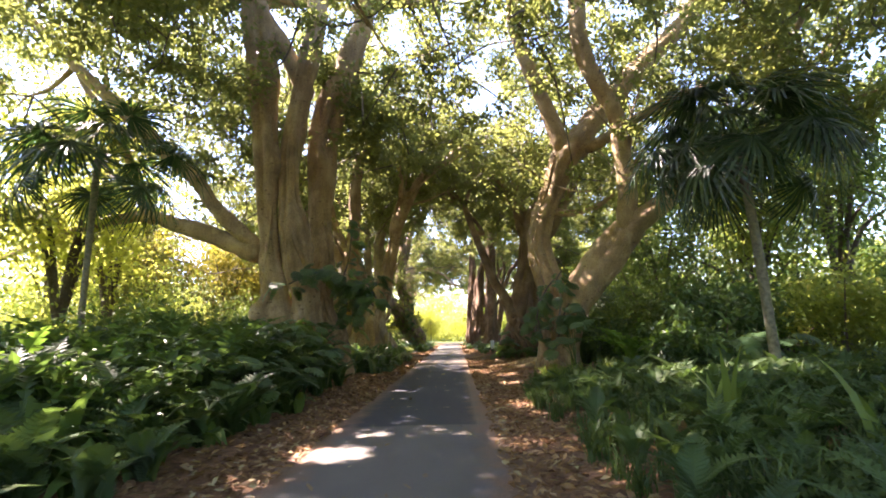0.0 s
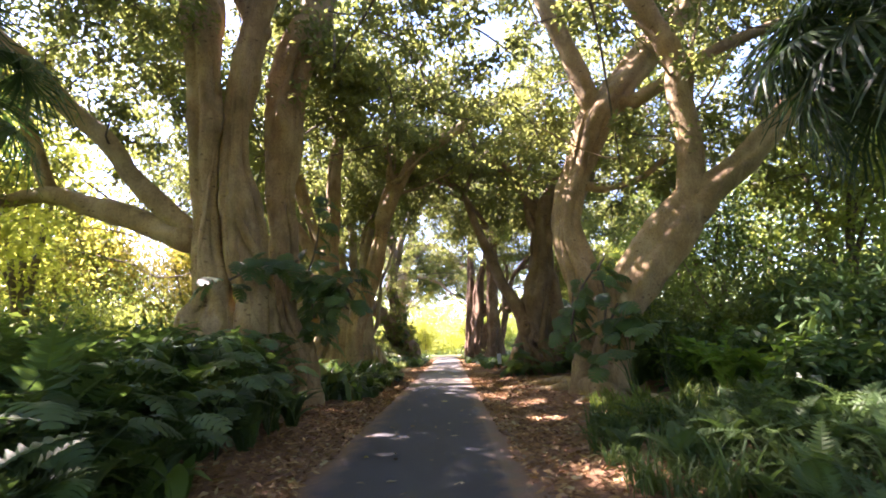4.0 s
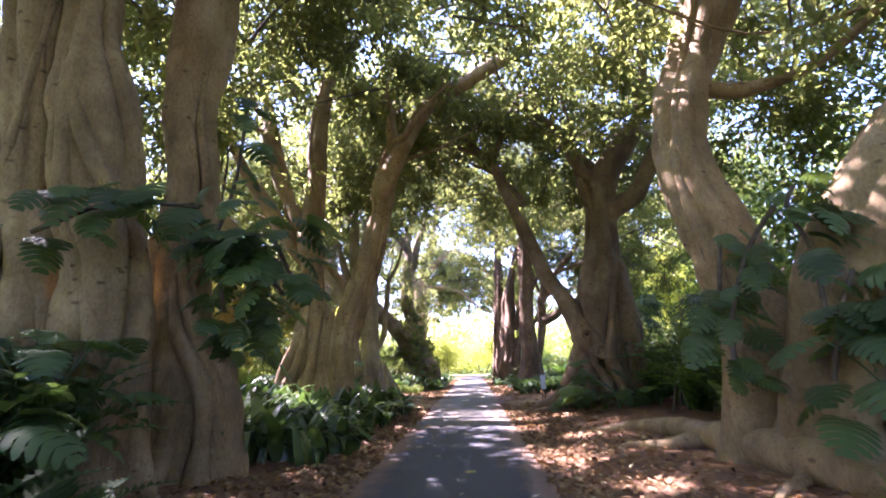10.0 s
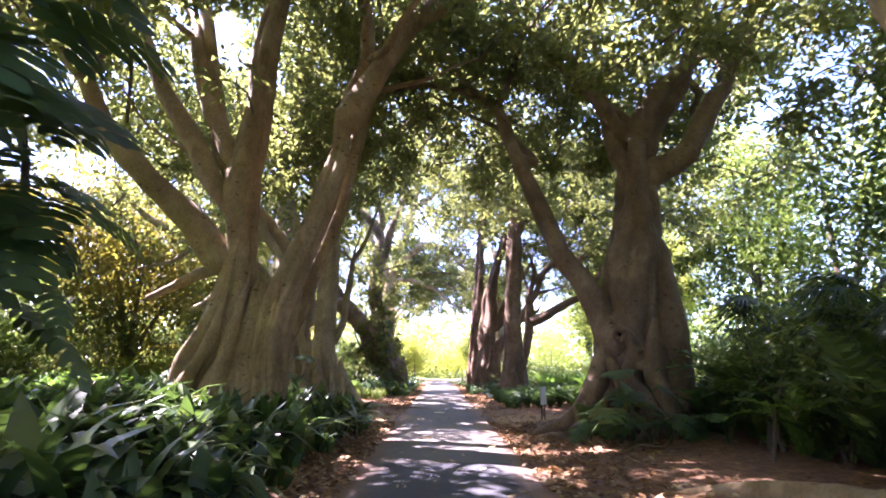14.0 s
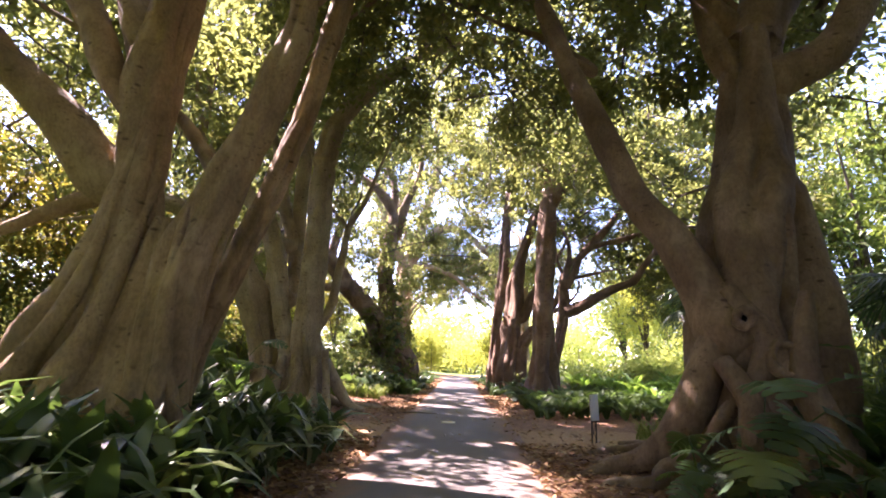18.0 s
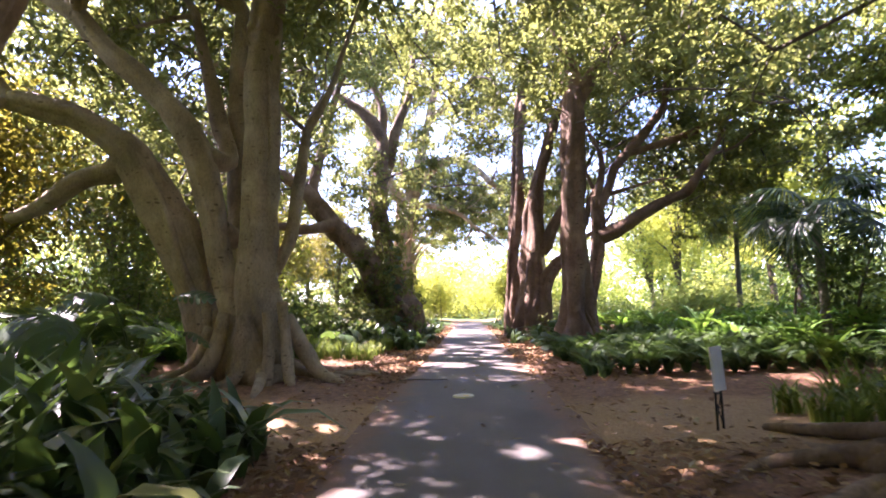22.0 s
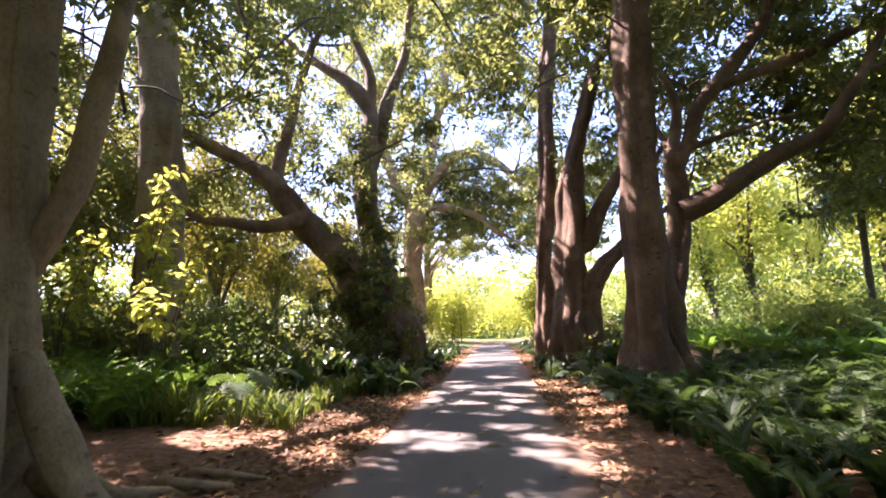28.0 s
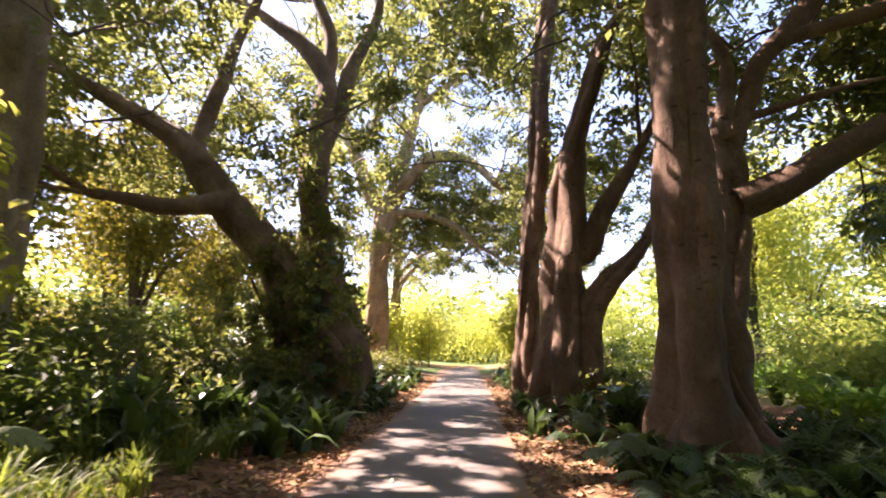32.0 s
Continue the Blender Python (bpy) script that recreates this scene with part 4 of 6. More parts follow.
fig_tree(FIG_J, "tall pale fig with an arching branch across the path", 1, seed=20, low=7.0, leaf=0.25, clumps=620, top=22, strands=2, wide=3.2, lobes=4)
# far figs that close the avenue with a web of thin boughs
for sx, y0, sd_ in ((-6.4, 71.0, 41), (6.2, 69.5, 42), (-6.0, 79.0, 43), (6.4, 77.0, 44)):
    s_ = 1 if sx > 0 else -1
    far = [[(sx, y0, 0.5, 0.6), (sx - 0.2 * s_, y0, 3, 0.42), (sx - 0.1 * s_, y0 + 0.3, 7, 0.34), (sx - 0.4 * s_, y0, 12, 0.24)]]
    for k in range(6):
        z0, a = 4.0 + 1.1 * k, -1.2 + 0.55 * ((k * 5) % 6)
        dx, dy = -s_ * math.cos(a), math.sin(a)
        far.append([(sx - 0.2 * s_, y0, z0, 0.17), (sx + 1.6 * dx, y0 + 1.6 * dy, z0 + 1.6, 0.13), (sx + 3.4 * dx, y0 + 3.2 * dy, z0 + 2.6, 0.09), (sx + 5.2 * dx, y0 + 4.6 * dy, z0 + 3.0 - 0.15 * k, 0.06)])
    fig_tree(far, "far fig with a web of thin arching boughs", 1, seed=sd_, low=6.5, clumps=130, leaf=0.28, wide=2.4, top=18, strands=2, lobes=4)
# an added pair, trunks out of view, to shade the start of the walk
for sx, y0, sd_ in ((-8.6, 5.2, 31), (9.0, 4.2, 32)):
    s_ = 1 if sx > 0 else -1
    fig_tree([[(sx, y0, 0.6, 0.8), (sx - 0.2 * s_, y0, 3, 0.55), (sx - 0.5 * s_, y0 + 0.3, 6, 0.45), (sx - 0.6 * s_, y0 + 0.4, 9.5, 0.35)],
              [(sx - 0.3 * s_, y0, 5.0, 0.3), (sx - 2.5 * s_, y0 + 1.6, 7.8, 0.24), (sx - 5.0 * s_, y0 + 3.0, 9.4, 0.18)],
              [(sx - 0.3 * s_, y0, 5.6, 0.28), (sx - 1.2 * s_, y0 + 3.0, 8.2, 0.22), (sx - 1.6 * s_, y0 + 6.0, 9.8, 0.16)],
              [(sx - 0.2 * s_, y0, 6.0, 0.26), (sx - 2.5 * s_, y0 - 2.5, 8.6, 0.2), (sx - 5 * s_, y0 - 4, 10, 0.15)],
              [(sx - 0.4 * s_, y0, 7.0, 0.25), (sx - 4 * s_, y0 + 2, 10.2, 0.2), (sx - 7.6 * s_, y0 + 3.8, 11.6, 0.14), (sx - 10.4 * s_, y0 + 4.8, 12, 0.09)],
              [(sx - 0.5 * s_, y0 + 0.4, 8.0, 0.25), (sx - 2.8 * s_, y0 + 4, 10.6, 0.2), (sx - 6.6 * s_, y0 + 7.8, 11.8, 0.14), (sx - 9.8 * s_, y0 + 10.2, 12.2, 0.09)],
              [(sx - 0.5 * s_, y0 + 0.2, 7.5, 0.24), (sx - 3.4 * s_, y0 + 1.2, 10, 0.18), (sx - 6.0 * s_, y0 + 6.0, 11.2, 0.13), (sx - 6.6 * s_, y0 + 9.5, 11.4, 0.09)]], "added spreading fig whose boughs shade the start of the path", 1, seed=sd_, low=6.0, clumps=1350 if s_ < 0 else 1100, wide=3.9, roof=[(-2.2, 2.6, 7.0, 14.5, 0, 64)] if s_ < 0 else ())
FIG_ROOT = [(2.6, 25.7, 0.08, 0.04), (3.2, 25.5, 0.17, 0.09), (3.75, 24.9, 0.26, 0.15), (3.95, 23.2, 0.32, 0.21), (4.0, 21.4, 0.36, 0.23), (4.12, 20.2, 0.3, 0.2), (4.1, 19.1, 0.2, 0.13), (4.0, 18.9, 0.12, 0.09)]
root = thing("surface_root", "thick smooth tan fig root lying across leaf litter", "root", (4.35, 22.3, 0))
at = Matrix.Translation((-4.35, -22.3, 0))
part("main_root", tubes_mesh("main_root", [FIG_ROOT], M_BARK, step=0.15, sides=16, knobs=0.22, flute=0.03, seed=3), root, "", at)
for k, side_ in enumerate(([(4.4, 21.6, 0.3, 0.16), (3.9, 20.9, 0.2, 0.11), (3.4, 20.5, 0.12, 0.07), (3.0, 20.0, 0.0, 0.03)],
                           [(4.0, 23.3, 0.3, 0.15), (3.3, 23.2, 0.2, 0.1), (2.7, 23.6, 0.12, 0.06), (2.2, 23.5, 0.0, 0.03)],
                           [(4.5, 20.6, 0.25, 0.14), (5.0, 19.6, 0.2, 0.09), (5.2, 18.7, 0.05, 0.04)])):
    part("side_root", tubes_mesh("side_root", [side_], M_BARK, step=0.12, sides=10, knobs=0.25, seed=30 + k), root, "", at)


def foot_roots(tree, lines, mat=M_BARK_BROWN):
    m = tree.matrix_basis.inverted()
    for pts in lines:
        q = [(*(m @ Vector(p[:3])), p[3]) for p in pts]
        part("root", tubes_mesh("root", [q], mat, step=0.12, sides=12, knobs=0.2, seed=len(pts)), tree)


foot_roots(gnarled, [[(4.0, 30.85, 2.4, 0.22), (3.62, 30.9, 1.5, 0.26), (3.36, 31.05, 0.8, 0.27), (2.95, 31.25, 0.35, 0.2), (2.45, 31.4, 0.14, 0.14), (2.0, 31.3, 0.02, 0.06)],
                     [(3.87, 30.6, 2.7, 0.1), (4.19, 30.35, 2, 0.16), (3.97, 30.22, 1.35, 0.16), (4.28, 30.05, 0.8, 0.17), (4.12, 29.8, 0.1, 0.16), (3.92, 29.5, -0.05, 0.08)],
                     [(4.67, 30.2, 2.6, 0.1), (4.42, 30.05, 1.5, 0.18), (4.67, 29.9, 0.7, 0.18), (4.52, 29.6, 0.02, 0.15)],
                     [(3.67, 30.5, 1.7, 0.12), (3.84, 30.16, 1.15, 0.16), (3.67, 30.08, 0.5, 0.15), (3.42, 30, 0.05, 0.11), (3.12, 29.8, -0.03, 0.05)],
                     [(4.12, 30.7, 1.3, 0.143), (3.67, 30.6, 0.95, 0.111), (3.42, 30.6, 0.45, 0.091), (3.28, 30.65, 0.16, 0.0845), (2.92, 31, 0, 0.0455)],
                     [(4.22, 31.4, 0.8, 0.195), (3.72, 32.2, 0.42, 0.143), (3.22, 32.7, 0.22, 0.0975), (2.62, 32.8, 0.12, 0.065), (2.12, 32.5, 0.02, 0.0325)],
                     [(4.12, 31, 0.6, 0.169), (3.52, 31.5, 0.3, 0.117), (2.92, 31.9, 0.16, 0.078), (2.42, 31.7, 0.02, 0.039)],
                     [(4.52, 31.8, 0.8, 0.182), (4.22, 32.8, 0.4, 0.13), (3.92, 33.6, 0.2, 0.0845), (3.42, 34.2, 0.1, 0.0455)],
                     [(4.32, 30.3, 0.6, 0.182), (4.02, 29.6, 0.28, 0.117), (3.52, 29.1, 0.12, 0.065), (3.02, 29, 0, 0.0325)]])


foot_roots(splayed, [[(-4.95, 38.2, 1.5, 0.12), (-5.0, 38.05, 0.85, 0.17), (-5.2, 37.9, 0.35, 0.17), (-5.7, 37.75, 0.13, 0.13), (-6.5, 37.7, 0.04, 0.07)],
                     [(-4.45, 38.05, 1.45, 0.1), (-4.4, 37.98, 0.9, 0.12), (-4.42, 37.85, 0.4, 0.12), (-4.6, 37.65, 0.12, 0.12), (-5.0, 37.45, 0.05, 0.09), (-5.35, 37.4, 0.0, 0.05)],
                     [(-3.98, 38.05, 1.5, 0.1), (-3.9, 37.98, 0.9, 0.11), (-3.88, 37.9, 0.4, 0.12), (-3.85, 37.75, 0.05, 0.12)],
                     [(-3.72, 38.15, 1.7, 0.1), (-3.62, 38.1, 1.0, 0.11), (-3.52, 38.0, 0.4, 0.12), (-3.4, 37.85, 0.04, 0.1)],
                     [(-3.75, 38.5, 1.4, 0.14), (-3.35, 38.45, 0.7, 0.17), (-2.95, 38.4, 0.22, 0.13), (-2.5, 38.35, 0.05, 0.07)],
                     [(-5.4, 38.5, 1.2, 0.12), (-5.5, 38.3, 0.6, 0.14), (-5.9, 38.1, 0.2, 0.13), (-6.6, 38.2, 0.05, 0.08)]], M_BARK_PALE)


# ring-shaped scars on the gnarled fig
def knot(tree, place, turn, R, r, hollow, tall=1.15):
    m = tree.matrix_basis.inverted() @ Matrix.LocRotScale(Vector(place), Euler(turn), None)
    verts, faces = [], []
    for i in range(28):
        a = 2 * math.pi * i / 28
        for j in range(10):
            b_ = 2 * math.pi * j / 10
            w = 1 + 0.32 * noise.noise((math.cos(a) * 1.3 + place[0], math.sin(a) * 1.3, j * 0.2))
            q = R * w + r * w * math.cos(b_)
            verts.append((q * math.cos(a), tall * q * math.sin(a), r * 1.2 * math.sin(b_)))
            faces.append((i * 10 + j, ((i + 1) % 28) * 10 + j, ((i + 1) % 28) * 10 + (j + 1) % 10, i * 10 + (j + 1) % 10))
    ring = part("knot", mesh_np("knot", verts, faces, M_BARK_BROWN, True), tree, "ring-shaped branch scar", m)
    disc = [(R * math.cos(6.283 * i / 20), tall * R * math.sin(6.283 * i / 20), -0.02) for i in range(20)] + [(0, 0, -0.12 if hollow else 0.03)]
    me = bpy.data.meshes.new("hollow")
    me.from_pydata(disc, [], [(i, (i + 1) % 20, 20) for i in range(20)])
    # flat black stands for the shade inside a hollow
    me.materials.append(M_BLACK if hollow else M_BARK_BROWN)
    part("hollow", me, ring, "hollow with its shade painted black" if hollow else "")


knot(gnarled, (3.84, 30.18, 2.24), (radians(86), 0, radians(-20)), 0.09, 0.055, True)
knot(gnarled, (4.25, 30.08, 1.74), (radians(76), 0, radians(-12)), 0.17, 0.055, False)


# ---- background trees and shrubs ----
def leaf_mass(name, label, category, place, size, clumps, per, leaf, mat, seed, trunk=None, group="", hollow=0.35):
    """A shrub or background tree: stems and a ragged crown of leaves."""
    rs = np.random.RandomState(seed)
    x, y = place
    g = ground_z(x, y) if abs(x) < 60 and y < 120 else 0.3
    ob = thing(name, label, category, (x, y, g), group)
    d = rs.normal(0, 1, (clumps, 3))
    d /= np.linalg.norm(d, axis=1, keepdims=True)
    d *= rs.uniform(hollow, 1.0, (clumps, 1)) * rs.uniform(0.75, 1.2, (clumps, 1))
    c = d * np.array(size) * 0.5
    zc = (trunk or 0) + size[2] * 0.5
    c[:, 2] += zc
    c = c[c[:, 2] > 0.15]
    pts = clump_points(c, rs.uniform(0.12, 0.28, len(c)) * min(size[0], size[2] * 1.4), per, rs, 0.75)
    v, f = small_leaves(pts, leaf, leaf * 0.5, rs)
    part("crown", mesh_np("crown", v, f, mat), ob)
    stems = []
    for i in range(5 if trunk is None else 7):
        q = c[rs.randint(len(c))]
        r0 = 0.03 + 0.012 * size[2]
        if trunk is None:
            a = rs.normal(0, 0.12 * size[0], 2)
            stems.append([(a[0], a[1], -0.1, r0 * 0.6), (a[0] + 0.4 * (q[0] - a[0]), a[1] + 0.4 * (q[1] - a[1]), q[2] * 0.5, r0 * 0.45), (*q, r0 * 0.15)])
        else:
            stems.append([(0, 0, trunk * 0.75, r0 * 0.8), (q[0] * 0.4, q[1] * 0.4, (trunk + q[2]) * 0.55, r0 * 0.6), (*q, r0 * 0.15)])
    if trunk:
        part("trunk", tubes_mesh("trunk", [[(0, 0, -0.2, r0 * 2.0), (0.05, 0, 0.5, r0 * 1.4), (0.1, 0.05, trunk * 0.6, r0 * 1.1), (0.05, 0.1, trunk * 1.15, r0 * 0.8)]], M_TWIG, step=0.4, sides=10, knobs=0.2, seed=seed), ob)
    for st in stems:
        part("stem" if trunk is None else "bough", tubes_mesh("stem", [st], M_TWIG, step=0.5, sides=6), ob)
    return ob


rs = np.random.RandomState(41)
# a hedge of shrubs that closes the view behind the fern lawn
for i in range(4, 13):
    y = 21 + 3.2 * i + rs.uniform(-0.8, 0.8)
    leaf_mass("hedge_shrub", "dull olive shrub behind the sunlit ferns", "shrub", (-15.5 + rs.uniform(-1.2, 1.2), y), (4.2, 4.2, rs.uniform(2.4, 4.2)), 90, 40, 0.2, M_OLIVE if i % 3 else M_FIG, 600 + i, None, "hedge shrubs")
rs = np.random.RandomState(41)
# trees either side, behind the avenue; leaf colours carry their sun or shade
for i in range(30):
    s = -1 if i % 2 else 1
    y = 2 + i * 3.1 + rs.uniform(-1.5, 1.5)
    x = s * rs.uniform(14.5, 25)
    h = rs.uniform(9, 13) if s > 0 or y > 29 else rs.uniform(5.5, 8)
    if s < 0 and 20 < y < 46:
        x, h = x - 3.0, h * 0.82
    leaf_mass("park_tree", "park tree with yellow-green leaves brightened as if sunlit" if s < 0 and y < 34 else "dull olive-green park tree beyond the ferns" if s < 0 else "park tree with green leaves beyond the avenue", "tree", (x, y), (rs.uniform(6, 9), rs.uniform(6, 9), h), 150 if s > 0 else 84 if y < 34 else 210, 46, 0.32, M_BRIGHT if (s < 0 and y < 34) or (s > 0 and y > 44 and i % 4 == 0) else (M_OLIVE if s < 0 else M_UNDER if y < 38 else M_SUNNY), 100 + i, rs.uniform(2.0, 3.5), "park trees")
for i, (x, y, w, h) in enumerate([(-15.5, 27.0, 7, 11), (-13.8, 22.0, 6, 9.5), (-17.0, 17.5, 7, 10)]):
    leaf_mass("park_tree", "park tree behind the great fig, yellow-green leaves brightened as if sunlit", "tree", (x, y), (w, w, h), 110, 46, 0.28, M_BRIGHT, 160 + i, 2.4, "park trees")
# small trees filling gaps; leaf materials set how lit each one looks
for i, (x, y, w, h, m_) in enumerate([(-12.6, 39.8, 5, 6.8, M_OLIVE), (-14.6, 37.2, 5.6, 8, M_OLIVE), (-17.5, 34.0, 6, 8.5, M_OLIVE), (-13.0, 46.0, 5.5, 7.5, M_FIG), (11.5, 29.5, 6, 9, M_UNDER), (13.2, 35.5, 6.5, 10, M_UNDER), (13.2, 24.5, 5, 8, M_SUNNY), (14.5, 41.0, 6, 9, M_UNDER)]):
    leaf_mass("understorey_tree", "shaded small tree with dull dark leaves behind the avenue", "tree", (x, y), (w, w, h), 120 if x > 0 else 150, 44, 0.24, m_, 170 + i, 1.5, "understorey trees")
# dark and light shrubs between the figs; sun_ picks sunlit or shaded leaf colours
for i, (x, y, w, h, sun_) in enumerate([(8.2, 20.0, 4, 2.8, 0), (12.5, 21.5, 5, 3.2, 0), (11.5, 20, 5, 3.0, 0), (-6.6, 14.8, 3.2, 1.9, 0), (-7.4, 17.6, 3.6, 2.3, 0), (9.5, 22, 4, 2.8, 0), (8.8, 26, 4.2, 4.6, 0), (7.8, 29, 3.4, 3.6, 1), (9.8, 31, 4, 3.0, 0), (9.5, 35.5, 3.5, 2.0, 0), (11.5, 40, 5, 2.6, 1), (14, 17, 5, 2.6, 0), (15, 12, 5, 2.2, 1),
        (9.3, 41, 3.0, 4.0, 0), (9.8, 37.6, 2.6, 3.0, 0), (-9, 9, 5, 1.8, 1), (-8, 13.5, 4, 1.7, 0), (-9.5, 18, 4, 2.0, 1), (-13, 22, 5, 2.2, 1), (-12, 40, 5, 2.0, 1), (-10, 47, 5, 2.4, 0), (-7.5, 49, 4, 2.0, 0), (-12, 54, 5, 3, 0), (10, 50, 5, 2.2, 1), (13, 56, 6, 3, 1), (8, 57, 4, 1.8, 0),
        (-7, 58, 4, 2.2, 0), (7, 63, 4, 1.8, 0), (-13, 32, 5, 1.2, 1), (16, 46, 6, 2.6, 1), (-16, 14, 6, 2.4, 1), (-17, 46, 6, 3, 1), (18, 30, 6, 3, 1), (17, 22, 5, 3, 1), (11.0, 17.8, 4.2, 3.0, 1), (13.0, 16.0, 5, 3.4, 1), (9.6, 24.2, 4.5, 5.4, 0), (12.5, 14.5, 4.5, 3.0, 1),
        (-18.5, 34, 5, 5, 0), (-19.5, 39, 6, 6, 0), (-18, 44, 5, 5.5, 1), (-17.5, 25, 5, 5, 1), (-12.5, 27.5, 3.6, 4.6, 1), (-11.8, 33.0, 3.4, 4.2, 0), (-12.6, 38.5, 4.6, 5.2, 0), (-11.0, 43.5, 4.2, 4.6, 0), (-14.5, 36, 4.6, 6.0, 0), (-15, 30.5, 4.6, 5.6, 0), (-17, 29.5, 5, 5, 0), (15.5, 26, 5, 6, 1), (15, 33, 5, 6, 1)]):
    leaf_mass("shrub", "dense green shrub with leaf colour darkened as in shade" if not sun_ else "green shrub with leaf colour lightened as in sun", "shrub", (x, y), (w, w, h), 64 if h > 3.4 and x > 0 else 110, 36, 0.15 if h > 3.4 else 0.17, M_SUNNY if sun_ else M_UNDER, 200 + i, None, "shrubs", 0.15)
# mounds of large-leaved undergrowth round the first pair, the nearest in the lightened green
for i, (x, y, w, h) in enumerate([(-4.3, 11.6, 2.4, 1.2), (-5.2, 13.4, 2.6, 1.5), (-4.4, 15.2, 2.4, 1.5), (-5.8, 19.3, 2.6, 2.2), (-6.6, 15.4, 2.8, 1.9), (-7.2, 18.0, 3.0, 2.2), (-6.2, 11.0, 2.6, 1.4), (-7.6, 12.8, 3.0, 1.7),
        (6.9, 18.3, 2.0, 1.7), (7.4, 17.2, 2.6, 2.3), (6.4, 16.2, 1.9, 1.2), (8.4, 18.6, 3.0, 3.0), (6.4, 20.3, 2.0, 1.7)] ):
    leaf_mass("undergrowth", "mound of large dark glossy leaves below a fig", "shrub", (x, y), (w, w, h), 100, 26, 0.25, M_BROAD if y < 15.5 else M_GLOSS, 640 + i, None, "leafy mounds", 0.25)
# thin, open shrubs at the feet of the figs
for i, (x, y, w, h) in enumerate([(6.6, 24.6, 2.2, 2.4), (6.9, 26.4, 2.4, 2.8), (6.6, 22.4, 2.4, 2.0), (5.9, 27.4, 2.6, 2.2), (7.2, 21.4, 3.4, 3.2), (7.8, 19.2, 3.0, 2.6), (6.9, 29.4, 2.6, 2.2), (5.6, 33.4, 2.2, 1.4), (6.2, 28.6, 2.4, 2.4), (-5.6, 35.0, 2.0, 1.0), (-4.6, 44.2, 2.4, 1.6)]):
    leaf_mass("understorey_shrub", "thin straggling shrub in the shade of a fig", "shrub", (x, y), (w * 1.15, w * 1.15, h * 1.15), 46, 34, 0.13, M_UNDER, 260 + i, None, "open shrubs", 0.05)
for i, (x, y, w, h) in enumerate([(-5.2, 47.4, 3.2, 1.7), (-6.8, 49.2, 3.4, 2.2), (-4.4, 49.6, 2.6, 1.7), (-8.8, 46.2, 3.4, 1.9), (-3.6, 53.4, 2.4, 1.4), (-4.8, 56.5, 3.0, 1.8), (3.9, 50.4, 2.2, 1.2), (4.6, 58.0, 3.0, 1.8), (-3.4, 60.5, 2.4, 1.4), (3.4, 63.0, 2.4, 1.4)]):
    leaf_mass("understorey_shrub", "dark rounded shrub below the far figs", "shrub", (x, y), (w, w, h), 80, 36, 0.15, M_FIG, 280 + i, None, "open shrubs", 0.1)
# the bright end of the avenue, its sunshine put into the leaf colours
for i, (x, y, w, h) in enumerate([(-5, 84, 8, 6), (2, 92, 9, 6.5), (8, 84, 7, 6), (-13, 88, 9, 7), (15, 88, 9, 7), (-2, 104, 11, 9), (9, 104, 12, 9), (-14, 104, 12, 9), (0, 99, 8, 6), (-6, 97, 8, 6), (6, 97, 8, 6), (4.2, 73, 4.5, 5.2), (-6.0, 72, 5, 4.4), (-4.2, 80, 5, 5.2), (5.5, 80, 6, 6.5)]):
    leaf_mass("bright_shrub", "shrub closing the avenue, yellow-green leaves brightened as if sunlit", "shrub", (x, y), (w, w * 0.7, h), 110, 40, 0.3, M_BRIGHT if abs(x) < 7 and y < 95 else M_SUNNY, 300 + i, None, "end shrubs")


# a far wood all round, uncountable
def far_wood():
    r = np.random.RandomState(5)
    n = 3600
    a = r.uniform(0, 2 * np.pi, n)
    rad = r.uniform(44, 75, n)
    c = np.stack([np.cos(a) * rad, 40 + np.sin(a) * rad * 1.35, r.uniform(0.12, 1, n) ** 1.3 * 11], 1)
    pts = clump_points(c, r.uniform(1.2, 2.6, n), 42, r)
    v, f = small_leaves(pts, 0.75, 0.5, r)
    tagged(new("far_wood", mesh_np("far_wood", v, f, M_SUNNY)), "distant green trees round the garden", "wood", kind="stuff")


far_wood()


def far_hedge():
    """Low growth along the far sides of the garden."""
    r = np.random.RandomState(6)
    n = 1500
    c = np.stack([r.choice([-1, 1], n) * r.uniform(22, 31, n), r.uniform(-6, 92, n), 0.3 + r.uniform(0, 1, n) ** 1.4 * 4.6], 1)
    v, f = small_leaves(clump_points(c, r.uniform(0.8, 1.5, n), 44, r), 0.45, 0.26, r)
    tagged(new("far_hedge", mesh_np("far_hedge", v, f, M_UNDER)), "low green growth along the sides of the garden", "hedge", kind="stuff")


far_hedge()


